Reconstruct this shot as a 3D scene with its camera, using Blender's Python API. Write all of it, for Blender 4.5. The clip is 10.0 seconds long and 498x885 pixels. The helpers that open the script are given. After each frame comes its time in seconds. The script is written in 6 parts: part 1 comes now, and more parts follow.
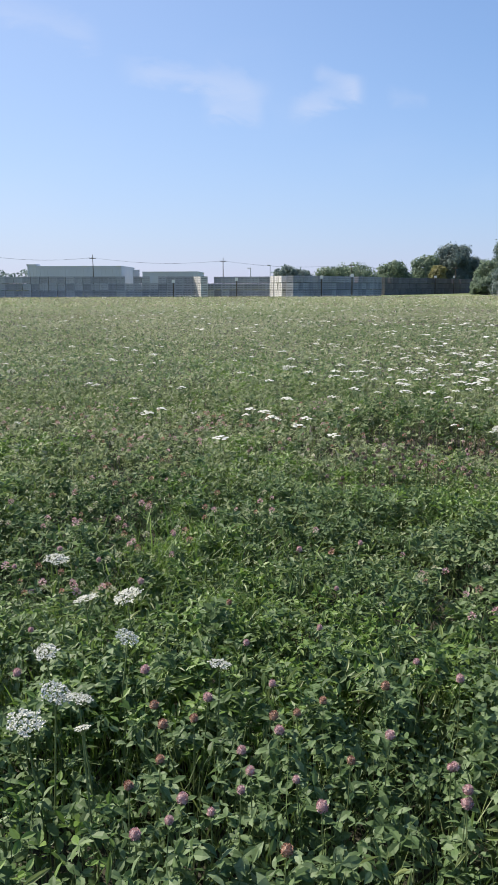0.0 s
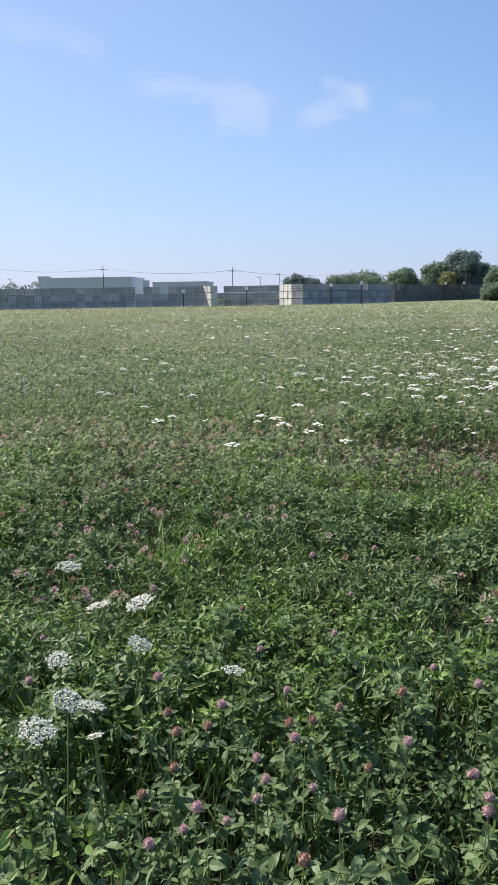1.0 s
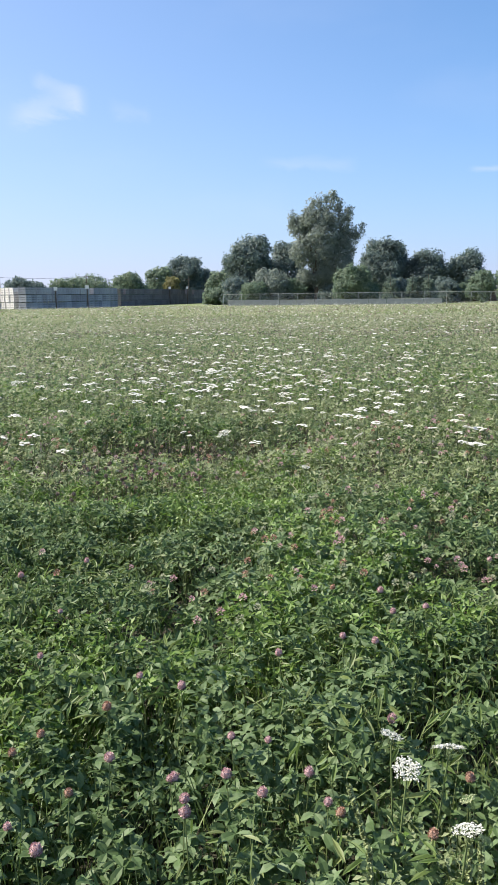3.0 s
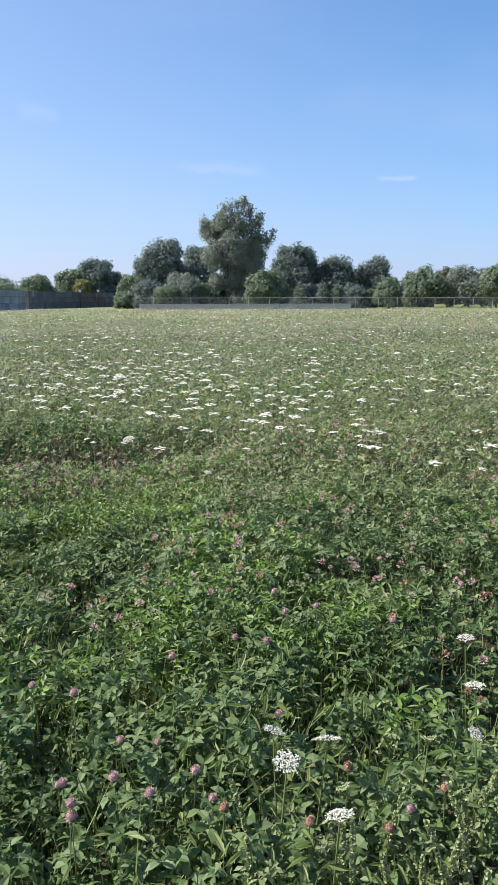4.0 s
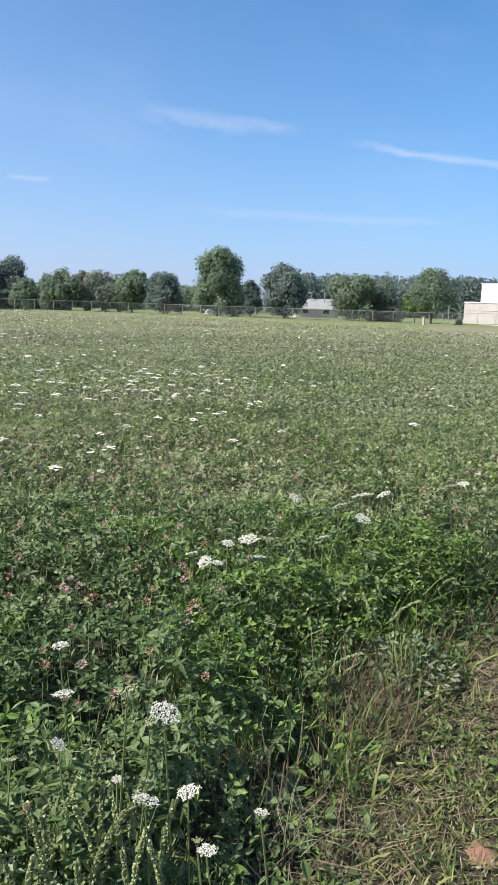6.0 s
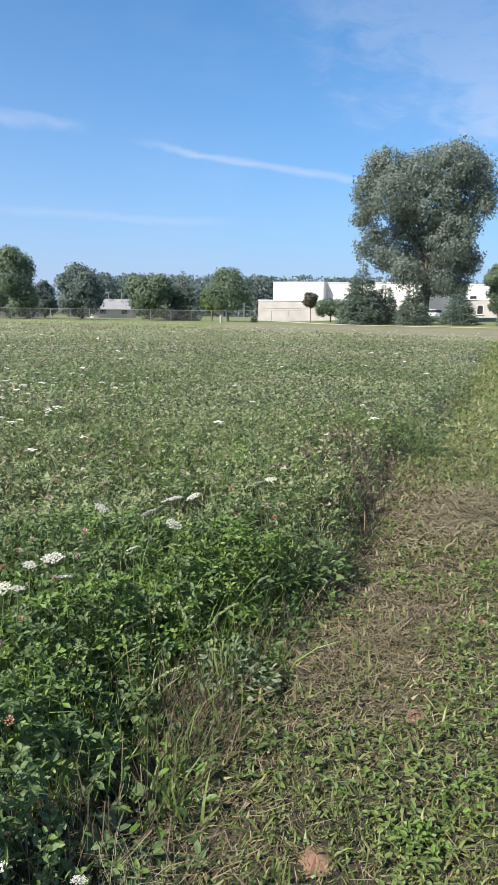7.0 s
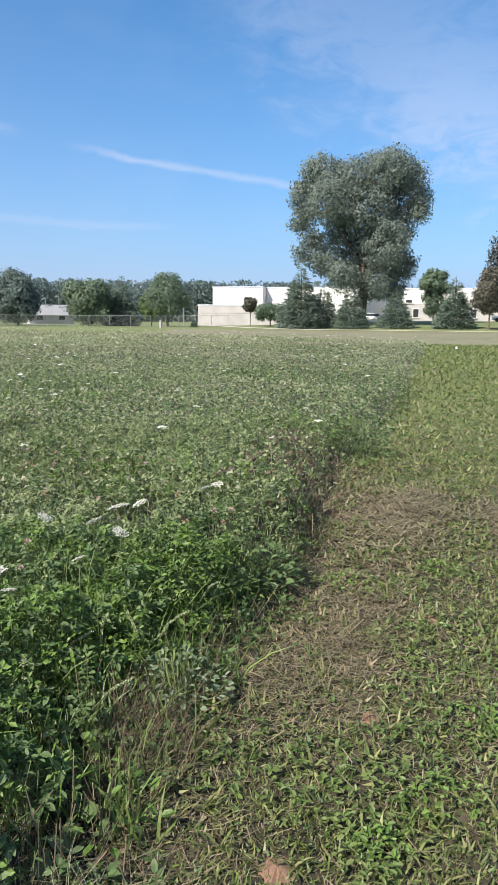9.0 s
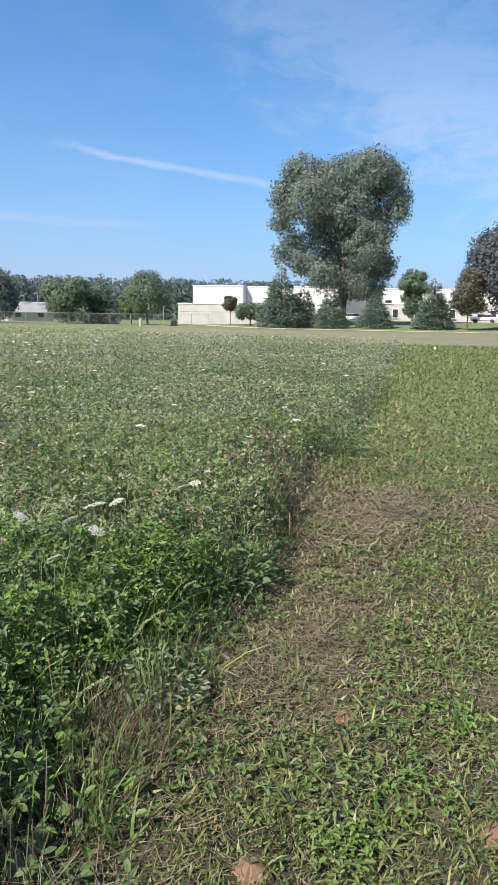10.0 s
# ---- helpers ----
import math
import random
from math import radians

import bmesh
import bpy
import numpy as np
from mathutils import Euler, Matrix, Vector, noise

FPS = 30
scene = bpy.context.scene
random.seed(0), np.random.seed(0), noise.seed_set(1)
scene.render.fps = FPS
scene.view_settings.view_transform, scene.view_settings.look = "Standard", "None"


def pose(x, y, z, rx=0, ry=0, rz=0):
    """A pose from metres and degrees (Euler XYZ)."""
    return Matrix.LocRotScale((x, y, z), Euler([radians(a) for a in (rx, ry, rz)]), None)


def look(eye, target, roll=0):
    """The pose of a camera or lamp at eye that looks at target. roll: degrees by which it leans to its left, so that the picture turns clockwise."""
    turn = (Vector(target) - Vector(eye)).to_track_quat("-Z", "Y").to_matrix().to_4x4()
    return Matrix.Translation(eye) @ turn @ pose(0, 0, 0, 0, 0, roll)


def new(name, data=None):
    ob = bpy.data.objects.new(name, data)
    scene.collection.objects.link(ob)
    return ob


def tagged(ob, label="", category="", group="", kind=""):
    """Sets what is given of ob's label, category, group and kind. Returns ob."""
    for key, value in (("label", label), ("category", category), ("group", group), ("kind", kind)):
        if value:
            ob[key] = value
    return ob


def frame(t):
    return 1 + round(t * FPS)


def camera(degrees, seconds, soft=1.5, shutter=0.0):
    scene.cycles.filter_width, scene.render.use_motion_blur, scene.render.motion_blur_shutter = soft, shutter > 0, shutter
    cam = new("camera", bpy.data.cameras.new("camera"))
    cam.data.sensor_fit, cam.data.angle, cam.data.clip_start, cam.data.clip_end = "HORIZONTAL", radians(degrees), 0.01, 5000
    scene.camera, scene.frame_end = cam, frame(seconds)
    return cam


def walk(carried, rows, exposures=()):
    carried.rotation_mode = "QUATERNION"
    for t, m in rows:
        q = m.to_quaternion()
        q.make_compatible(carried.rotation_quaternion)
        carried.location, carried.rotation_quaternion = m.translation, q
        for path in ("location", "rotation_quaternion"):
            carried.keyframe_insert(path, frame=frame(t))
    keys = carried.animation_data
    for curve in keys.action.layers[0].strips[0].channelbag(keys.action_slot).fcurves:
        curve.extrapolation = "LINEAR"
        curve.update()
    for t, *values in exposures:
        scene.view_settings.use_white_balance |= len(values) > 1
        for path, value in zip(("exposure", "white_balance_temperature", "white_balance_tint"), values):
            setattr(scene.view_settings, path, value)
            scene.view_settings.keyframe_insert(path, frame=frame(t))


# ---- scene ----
# ---- camera and walk ----
cam = camera(35.98, 10.0, soft=0.5)
PATH = [
    (0.0, -0.001, 0.000, 1.548, 0.00, -11.50, -0.14),
    (0.5, -0.001, 0.007, 1.532, 0.34, -11.37, -0.39),
    (1.0, -0.002, 0.019, 1.529, 0.86, -10.84, -0.93),
    (1.5, -0.004, 0.031, 1.531, 1.07, -10.59, -1.23),
    (2.0, 0.005, 0.030, 1.528, 1.03, -10.35, -1.31),
    (2.2, 0.018, 0.024, 1.533, 0.59, -10.43, -0.95),
    (2.4, 0.030, 0.018, 1.539, -2.04, -10.50, -0.60),
    (2.5, 0.036, 0.015, 1.542, -4.82, -10.54, -0.42),
    (2.6, 0.053, 0.013, 1.544, -7.67, -10.59, -0.50),
    (2.8, 0.087, 0.009, 1.548, -13.66, -10.69, -0.67),
    (3.0, 0.122, 0.019, 1.548, -19.02, -10.83, -0.71),
    (3.2, 0.135, -0.007, 1.572, -22.85, -10.89, -0.19),
    (4.3, 0.179, -0.068, 1.568, -25.59, -10.56, -0.15),
    (4.5, 0.187, -0.079, 1.568, -25.66, -10.50, -0.15),
    (4.7, 0.195, -0.086, 1.567, -27.09, -10.37, 0.46),
    (5.0, 0.207, -0.098, 1.566, -31.96, -10.19, 1.36),
    (5.2, 0.232, -0.128, 1.572, -36.14, -10.12, 1.04),
    (6.3, 0.383, -0.129, 1.569, -57.25, -9.77, 1.96),
    (6.5, 0.421, -0.103, 1.567, -60.55, -9.70, 1.56),
    (6.6, 0.431, -0.093, 1.567, -62.14, -9.68, 1.42),
    (7.0, 0.473, -0.051, 1.564, -66.57, -9.61, 0.87),
    (7.5, 0.492, -0.021, 1.559, -67.86, -9.54, 0.30),
    (8.0, 0.498, -0.017, 1.558, -68.86, -9.45, 0.26),
    (8.5, 0.498, -0.023, 1.556, -70.21, -9.24, 0.33),
    (9.0, 0.510, -0.009, 1.551, -70.94, -9.21, 0.47),
    (9.5, 0.514, -0.011, 1.550, -71.35, -9.23, 0.76),
    (10.0, 0.512, -0.022, 1.553, -72.48, -9.27, 0.96),
]
walk(cam, [(t, pose(x, y, z, 90 + tilt, 0, yaw) @ pose(0, 0, 0, 0, 0, lean)) for t, x, y, z, yaw, tilt, lean in PATH],
     exposures=[(0.0, 0.73, 6620, 12), (1.05, 0.79, 6620, 12), (1.5, 0.96, 6620, 12), (2.0, 1.0, 6620, 12), (2.6, 1.02, 6620, 12), (3.1, 0.96, 6620, 12), (4.5, 0.89, 6620, 12), (6.5, 0.83, 6620, 12), (10.0, 0.80, 6620, 12)])

# ---- sun, sky ----
SUN_BEARING, SUN_HEIGHT = -58.0, 44.0      # degrees; bearing is clockwise from the y axis


def way(bearing, height):
    b, e = radians(bearing), radians(height)
    return Vector((math.sin(b) * math.cos(e), math.cos(b) * math.cos(e), math.sin(e)))


sun = new("sun", bpy.data.lights.new("sun", "SUN"))
sun.data.energy, sun.data.angle, sun.data.color = 5.0, radians(0.55), (1.0, 0.94, 0.84)
sun.matrix_world = look(way(SUN_BEARING, SUN_HEIGHT) * 50, (0, 0, 0))

world = bpy.data.worlds.new("sky")
scene.world = world
world.use_nodes = True
wt = world.node_tree
wt.nodes.clear()


def fill(n, links):
    """Links and constants fill a node's inputs in order."""
    for i, v in enumerate(links):
        if v is None:
            continue
        if isinstance(v, bpy.types.NodeSocket):
            wt.links.new(v, n.inputs[i])
        else:
            n.inputs[i].default_value = v
    return n


def wnode(kind, *links):
    return fill(wt.nodes.new(kind), links)


def wmath(op, a, b=None, c=None, clamp=False):
    n = wt.nodes.new("ShaderNodeMath")
    n.operation, n.use_clamp = op, clamp
    return fill(n, (a, b, c)).outputs[0]


def ramp01(v, lo, hi):
    n = wt.nodes.new("ShaderNodeMapRange")
    n.interpolation_type = "SMOOTHSTEP"
    return fill(n, (v, lo, hi, 0.0, 1.0)).outputs[0]


sky = wnode("ShaderNodeTexSky")
sky.sky_type, sky.sun_disc = "NISHITA", False
sky.sun_elevation, sky.sun_rotation = radians(SUN_HEIGHT), radians(SUN_BEARING)
sky.altitude, sky.air_density, sky.dust_density, sky.ozone_density = 180.0, 1.0, 0.25, 2.5
direction = wnode("ShaderNodeTexCoord").outputs["Generated"]
sx, sy, sz = wnode("ShaderNodeSeparateXYZ", direction).outputs
bearing = wmath("MULTIPLY", wmath("ARCTAN2", sx, sy), 57.2958)
height = wmath("MULTIPLY", wmath("ARCSINE", sz), 57.2958)
flat = wnode("ShaderNodeCombineXYZ", wmath("MULTIPLY", bearing, 0.10), wmath("MULTIPLY", height, 0.22), 0.0).outputs[0]
fine = wnode("ShaderNodeTexNoise", flat)
fine.inputs["Scale"].default_value, fine.inputs["Detail"].default_value, fine.inputs["Roughness"].default_value = 2.6, 7.0, 0.62
fine.inputs["Distortion"].default_value = 0.9
broad = wnode("ShaderNodeTexNoise", flat)
broad.inputs["Scale"].default_value, broad.inputs["Detail"].default_value = 0.55, 4.0


def wisp(b0, e0, b1, e1, wide, power):
    """A streak of cirrus from one bearing and height to another."""
    along = wmath("DIVIDE", wmath("SUBTRACT", bearing, b0), b1 - b0)
    mid = wmath("ADD", wmath("MULTIPLY", along, e1 - e0), e0)
    rough = wmath("MULTIPLY", wmath("SUBTRACT", fine.outputs[0], 0.5), wide * 2.0)
    off = wmath("ABSOLUTE", wmath("ADD", wmath("SUBTRACT", height, mid), rough))
    across = wmath("SUBTRACT", 1.0, ramp01(off, 0.0, wide))
    ends = wmath("MULTIPLY", ramp01(along, -0.05, 0.25), wmath("SUBTRACT", 1.0, ramp01(along, 0.82, 1.05)))
    return wmath("MULTIPLY", wmath("MULTIPLY", across, ends), power)


streaks = [wisp(57.8, 11.6, 75.5, 9.1, 0.42, 0.30), wisp(43, 13.1, 55, 12.3, 0.8, 0.2), wisp(47, 6.8, 66, 6.3, 0.5, 0.14),
           wisp(-9, 14.4, 1.6, 13.2, 1.2, 0.26), wisp(2.8, 11.9, 8.2, 13.0, 1.2, 0.28), wisp(4.4, 14.2, 7.8, 13.1, 0.9, 0.24), wisp(-3.4, 12.5, 1.2, 11.9, 1.6, 0.24), wisp(9.5, 12.6, 12.5, 12.2, 0.9, 0.10),
           wisp(20, 9.3, 27, 8.9, 0.6, 0.12), wisp(34.5, 8.3, 37.5, 8.3, 0.3, 0.22), wisp(-18, 17.5, -10, 16, 1.6, 0.16),
           wisp(66, 25.5, 99, 8.5, 9.0, 0.17), wisp(78, 15, 102, 9, 6.0, 0.15)]
cloud = streaks[0]
for s in streaks[1:]:
    cloud = wmath("ADD", cloud, s)
cloud = wmath("MULTIPLY", cloud, wmath("ADD", 0.35, wmath("MULTIPLY", fine.outputs[0], 1.3)))
veil = wmath("MULTIPLY", ramp01(broad.outputs[0], 0.48, 0.8), 0.10)
cloud = wmath("ADD", cloud, veil, clamp=True)
low_haze = wmath("MULTIPLY", wmath("POWER", 2.718, wmath("MULTIPLY", wmath("ABSOLUTE", height), -0.12)), 0.96)
sunward = wmath("SUBTRACT", 1.0, ramp01(bearing, -45.0, 75.0))
haze = wmath("SUBTRACT", 1.0, wmath("MULTIPLY", wmath("SUBTRACT", 1.0, low_haze), wmath("SUBTRACT", 1.0, wmath("MULTIPLY", sunward, 0.5))))
tinted = wnode("ShaderNodeMixRGB", 1.0, sky.outputs[0], (0.375, 0.93, 1.23, 1))
tinted.blend_type = "MULTIPLY"
haze_colour = wnode("ShaderNodeMixRGB", sunward, (3.5, 3.8, 5.95, 1), (5.28, 5.4, 6.75, 1))
hazy = wnode("ShaderNodeMixRGB", haze, tinted.outputs[0], haze_colour.outputs[0])
mix = wnode("ShaderNodeMixRGB", cloud, hazy.outputs[0], (5.6, 6.1, 7.3, 1))
back = wnode("ShaderNodeBackground", mix.outputs[0], 0.08)
wt.links.new(back.outputs[0], wnode("ShaderNodeOutputWorld").inputs[0])

# ---- materials ----


def material(name, stops, rough=0.7, scale=6.0, spread=0.5, relief=0.0, relief_scale=40.0, island=False, thin=0.0, per_object=False,
             metal=0.0, gloss=0.5):
    """Principled surface: colour stops picked by noise at two scales, and by piece where island or per_object is set."""
    m = bpy.data.materials.new(name)
    m.use_nodes = True
    t = m.node_tree
    p = t.nodes["Principled BSDF"]
    p.inputs["Roughness"].default_value = rough
    p.inputs["Metallic"].default_value = metal
    p.inputs["Specular IOR Level"].default_value = gloss
    place = t.nodes.new("ShaderNodeTexCoord").outputs["Object"]

    def tex(s, detail):
        n = t.nodes.new("ShaderNodeTexNoise")
        n.inputs["Scale"].default_value, n.inputs["Detail"].default_value = s, detail
        t.links.new(place, n.inputs["Vector"])
        return n.outputs["Fac"]

    def calc(op, a, b):
        n = t.nodes.new("ShaderNodeMath")
        n.operation = op
        for i, v in enumerate((a, b)):
            if isinstance(v, float):
                n.inputs[i].default_value = v
            else:
                t.links.new(v, n.inputs[i])
        return n.outputs[0]

    value = calc("ADD", calc("MULTIPLY", tex(scale, 5.0), 0.6), calc("MULTIPLY", tex(scale * 0.13, 3.0), 0.4))
    value = calc("ADD", calc("MULTIPLY", calc("SUBTRACT", value, 0.5), 2.2), 0.5)
    if island:
        value = calc("ADD", calc("MULTIPLY", t.nodes.new("ShaderNodeNewGeometry").outputs["Random Per Island"], 1 - spread), calc("MULTIPLY", value, spread))
    if per_object:
        value = calc("ADD", calc("MULTIPLY", t.nodes.new("ShaderNodeObjectInfo").outputs["Random"], 1 - spread), calc("MULTIPLY", value, spread))
    ramp = t.nodes.new("ShaderNodeValToRGB")
    while len(ramp.color_ramp.elements) < len(stops):
        ramp.color_ramp.elements.new(0.5)
    for i, (e, c) in enumerate(zip(ramp.color_ramp.elements, stops)):
        e.position, e.color = 0.12 + 0.76 * i / max(1, len(stops) - 1), (*c, 1)
    t.links.new(value, ramp.inputs[0])
    t.links.new(ramp.outputs[0], p.inputs["Base Color"])
    if relief:
        b = t.nodes.new("ShaderNodeBump")
        b.inputs["Strength"].default_value, b.inputs["Distance"].default_value = 0.6, relief
        t.links.new(tex(relief_scale, 6.0), b.inputs["Height"])
        t.links.new(b.outputs[0], p.inputs["Normal"])
    if thin:
        s = t.nodes.new("ShaderNodeBsdfTranslucent")
        t.links.new(ramp.outputs[0], s.inputs["Color"])
        k = t.nodes.new("ShaderNodeMixShader")
        k.inputs[0].default_value = thin
        t.links.new(p.outputs[0], k.inputs[1])
        t.links.new(s.outputs[0], k.inputs[2])
        t.links.new(k.outputs[0], t.nodes["Material Output"].inputs["Surface"])
    return m


CLOVER = material("clover_leaf", [(0.056, 0.100, 0.036), (0.122, 0.192, 0.072), (0.226, 0.300, 0.160)], 0.55, 1.1, 0.5, island=True, thin=0.40, gloss=0.3)
WEED = material("weed_leaf", [(0.125, 0.170, 0.064), (0.252, 0.310, 0.148), (0.395, 0.428, 0.262)], 0.65, 0.5, 0.55, island=True, thin=0.42, gloss=0.3)
GRASS = material("grass_blade", [(0.072, 0.122, 0.030), (0.122, 0.185, 0.044), (0.205, 0.242, 0.092)], 0.5, 0.7, 0.4, island=True, thin=0.32)
FRESH = material("fresh_leaf", [(0.085, 0.158, 0.030), (0.142, 0.240, 0.046), (0.225, 0.325, 0.095)], 0.5, 1.0, 0.4, island=True, thin=0.38)
TURF = material("turf_blade", [(0.100, 0.122, 0.036), (0.192, 0.216, 0.070), (0.320, 0.322, 0.140)], 0.55, 0.9, 0.4, island=True, thin=0.3)
TURF_PALE = material("turf_dry_blade", [(0.098, 0.082, 0.046), (0.198, 0.168, 0.098), (0.345, 0.300, 0.190)], 0.6, 0.9, 0.4, island=True, thin=0.2)
STRAW = material("dry_straw", [(0.080, 0.063, 0.034), (0.165, 0.132, 0.074), (0.31, 0.258, 0.160)], 0.7, 4, 0.3, island=True, thin=0.1)
STEM = material("green_stem", [(0.09, 0.13, 0.04), (0.15, 0.19, 0.07)], 0.6, 20, 0.4, island=True)
WHITE_PETAL = material("white_petal", [(0.52, 0.53, 0.44), (0.64, 0.64, 0.57), (0.74, 0.74, 0.68)], 0.7, 20, 0.3, island=True, thin=0.25)
GREEN_UMBEL = material("green_umbel", [(0.28, 0.33, 0.16), (0.45, 0.50, 0.30)], 0.7, 20, 0.3, island=True, thin=0.2)
PINK = material("pink_petal", [(0.36, 0.18, 0.195), (0.47, 0.29, 0.295), (0.57, 0.44, 0.42)], 0.7, 30, 0.3, island=True, thin=0.25)
BROWN_HEAD = material("faded_petal", [(0.20, 0.09, 0.055), (0.33, 0.18, 0.12), (0.45, 0.31, 0.23)], 0.8, 30, 0.3, island=True, thin=0.15)
SWARD = material("seeding_sward", [(0.220, 0.245, 0.135), (0.375, 0.385, 0.250), (0.520, 0.510, 0.385)], 0.75, 0.22, 0.6, island=True, thin=0.42, gloss=0.25)
SEEDED = material("seeding_heads", [(0.160, 0.125, 0.100), (0.240, 0.195, 0.165), (0.350, 0.300, 0.265)], 0.8, 0.3, 0.5, island=True, thin=0.3, gloss=0.2)
SEEDED_BROWN = material("brown_seed_heads", [(0.150, 0.105, 0.070), (0.240, 0.180, 0.125), (0.340, 0.275, 0.205)], 0.8, 0.3, 0.5, island=True, thin=0.3, gloss=0.2)
# Soil colour darkened to stand for deep shade between meadow plants.
SHADED_SOIL = material("soil", [(0.018, 0.018, 0.010), (0.032, 0.030, 0.016), (0.040, 0.044, 0.020)], 0.95, 5, 0.5, relief=0.03)
# Brown thatch, darkened so its colour gives the shade among the blades.
SHADED_THATCH = material("shaded_thatch", [(0.016, 0.013, 0.008), (0.044, 0.037, 0.019), (0.092, 0.076, 0.044)], 0.95, 3.0, relief=0.02, relief_scale=60)
DRY_LAWN = material("dry_lawn", [(0.116, 0.122, 0.062), (0.162, 0.158, 0.092), (0.218, 0.202, 0.128)], 0.95, 0.5, relief=0.05, relief_scale=5)


def greening(m, start, end, stops):
    """Turns a ground material into green turf between two x places."""
    t = m.node_tree
    p = t.nodes["Principled BSDF"]
    old = p.inputs["Base Color"].links[0].from_socket
    place = t.nodes.new("ShaderNodeTexCoord").outputs["Object"]
    n = t.nodes.new("ShaderNodeTexNoise")
    n.inputs["Scale"].default_value, n.inputs["Detail"].default_value = 0.9, 4.0
    t.links.new(place, n.inputs["Vector"])
    sep = t.nodes.new("ShaderNodeSeparateXYZ")
    t.links.new(place, sep.inputs[0])
    add = t.nodes.new("ShaderNodeMath")
    add.operation, add.inputs[1].default_value = "MULTIPLY_ADD", 7.0
    t.links.new(n.outputs["Fac"], add.inputs[0])
    t.links.new(sep.outputs["X"], add.inputs[2])
    rng_ = t.nodes.new("ShaderNodeMapRange")
    rng_.inputs[1].default_value, rng_.inputs[2].default_value = start + 3.5, end + 3.5
    t.links.new(add.outputs[0], rng_.inputs[0])
    ramp = t.nodes.new("ShaderNodeValToRGB")
    for e, c in zip(ramp.color_ramp.elements, stops):
        e.color = (*c, 1)
    ramp.color_ramp.elements[0].position, ramp.color_ramp.elements[1].position = 0.3, 0.7
    n2 = t.nodes.new("ShaderNodeTexNoise")
    n2.inputs["Scale"].default_value, n2.inputs["Detail"].default_value = 8.0, 7.0
    t.links.new(place, n2.inputs["Vector"])
    t.links.new(n2.outputs["Fac"], ramp.inputs[0])
    mix_ = t.nodes.new("ShaderNodeMixRGB")
    t.links.new(rng_.outputs[0], mix_.inputs[0])
    t.links.new(old, mix_.inputs[1])
    t.links.new(ramp.outputs[0], mix_.inputs[2])
    t.links.new(mix_.outputs[0], p.inputs["Base Color"])


greening(SHADED_THATCH, 6.5, 14.0, ((0.086, 0.124, 0.042), (0.205, 0.246, 0.100)))
LAWN = material("lawn", [(0.090, 0.120, 0.036), (0.130, 0.160, 0.052), (0.19, 0.19, 0.085)], 0.95, 0.4, relief=0.05, relief_scale=5)
GRAVEL = material("gravel", [(0.36, 0.33, 0.28), (0.46, 0.43, 0.37), (0.55, 0.52, 0.46)], 0.95, 2.0, relief=0.01)
DEAD = material("dead_grass", [(0.060, 0.045, 0.027), (0.116, 0.090, 0.054), (0.205, 0.165, 0.106)], 0.8, 4, 0.3, island=True, thin=0.1)
SHED_ROOF = material("shed_roof", [(0.24, 0.245, 0.25), (0.30, 0.305, 0.31)], 0.7, 0.6)
BARK = material("bark", [(0.07, 0.055, 0.042), (0.13, 0.105, 0.08), (0.19, 0.16, 0.125)], 0.9, 3, relief=0.03, relief_scale=12)


# Tree leaf tones are lifted and blued, putting distance haze into the colour.
def hazed_leafage(name, dark, mid, light):
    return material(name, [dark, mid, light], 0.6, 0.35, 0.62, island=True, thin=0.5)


HAZED_GREEN = hazed_leafage("hazed_leaf_green", (0.102, 0.156, 0.108), (0.162, 0.228, 0.148), (0.245, 0.305, 0.192))
HAZED_DARK = hazed_leafage("hazed_leaf_dark", (0.098, 0.142, 0.138), (0.144, 0.198, 0.180), (0.200, 0.256, 0.220))
HAZED_GREY = hazed_leafage("hazed_leaf_grey", (0.130, 0.172, 0.152), (0.200, 0.248, 0.208), (0.312, 0.355, 0.302))
HAZED_SILVER = hazed_leafage("hazed_leaf_silver", (0.155, 0.195, 0.168), (0.238, 0.282, 0.236), (0.350, 0.390, 0.325))
LEAF_LIGHT = hazed_leafage("leaf_light", (0.115, 0.189, 0.071), (0.169, 0.257, 0.098), (0.243, 0.317, 0.140))
LEAF_RED = hazed_leafage("leaf_red", (0.112, 0.112, 0.086), (0.168, 0.162, 0.126), (0.230, 0.218, 0.174))
LEAF_PURPLE = hazed_leafage("leaf_purple", (0.076, 0.090, 0.100), (0.122, 0.136, 0.146), (0.180, 0.192, 0.198))
HAZED_NEEDLE = hazed_leafage("needle", (0.108, 0.154, 0.126), (0.164, 0.222, 0.172), (0.250, 0.308, 0.226))
LEAF_YELLOW = hazed_leafage("leaf_yellow", (0.160, 0.166, 0.070), (0.240, 0.232, 0.098), (0.322, 0.298, 0.138))
DUSTY = material("dusty_leaf", [(0.105, 0.155, 0.080), (0.180, 0.235, 0.135), (0.285, 0.335, 0.225)], 0.6, 3.0, 0.4, island=True, thin=0.35, gloss=0.3)
# Lighter copy of the crate wood, with sunlight painted in for stack ends.
SUNLIT_WOOD = material("sunlit_wood", [(0.46, 0.445, 0.43), (0.56, 0.545, 0.53), (0.64, 0.625, 0.61)], 0.85, 1.5, 0.5, per_object=True)
RED_SOIL = material("bare_red_soil", [(0.13, 0.075, 0.05), (0.20, 0.115, 0.075), (0.26, 0.16, 0.11)], 0.95, 12, relief=0.01)
RAGWEED = material("ragweed_bud", [(0.18, 0.23, 0.09), (0.29, 0.34, 0.15), (0.42, 0.46, 0.25)], 0.6, 30, 0.3, island=True, thin=0.2)
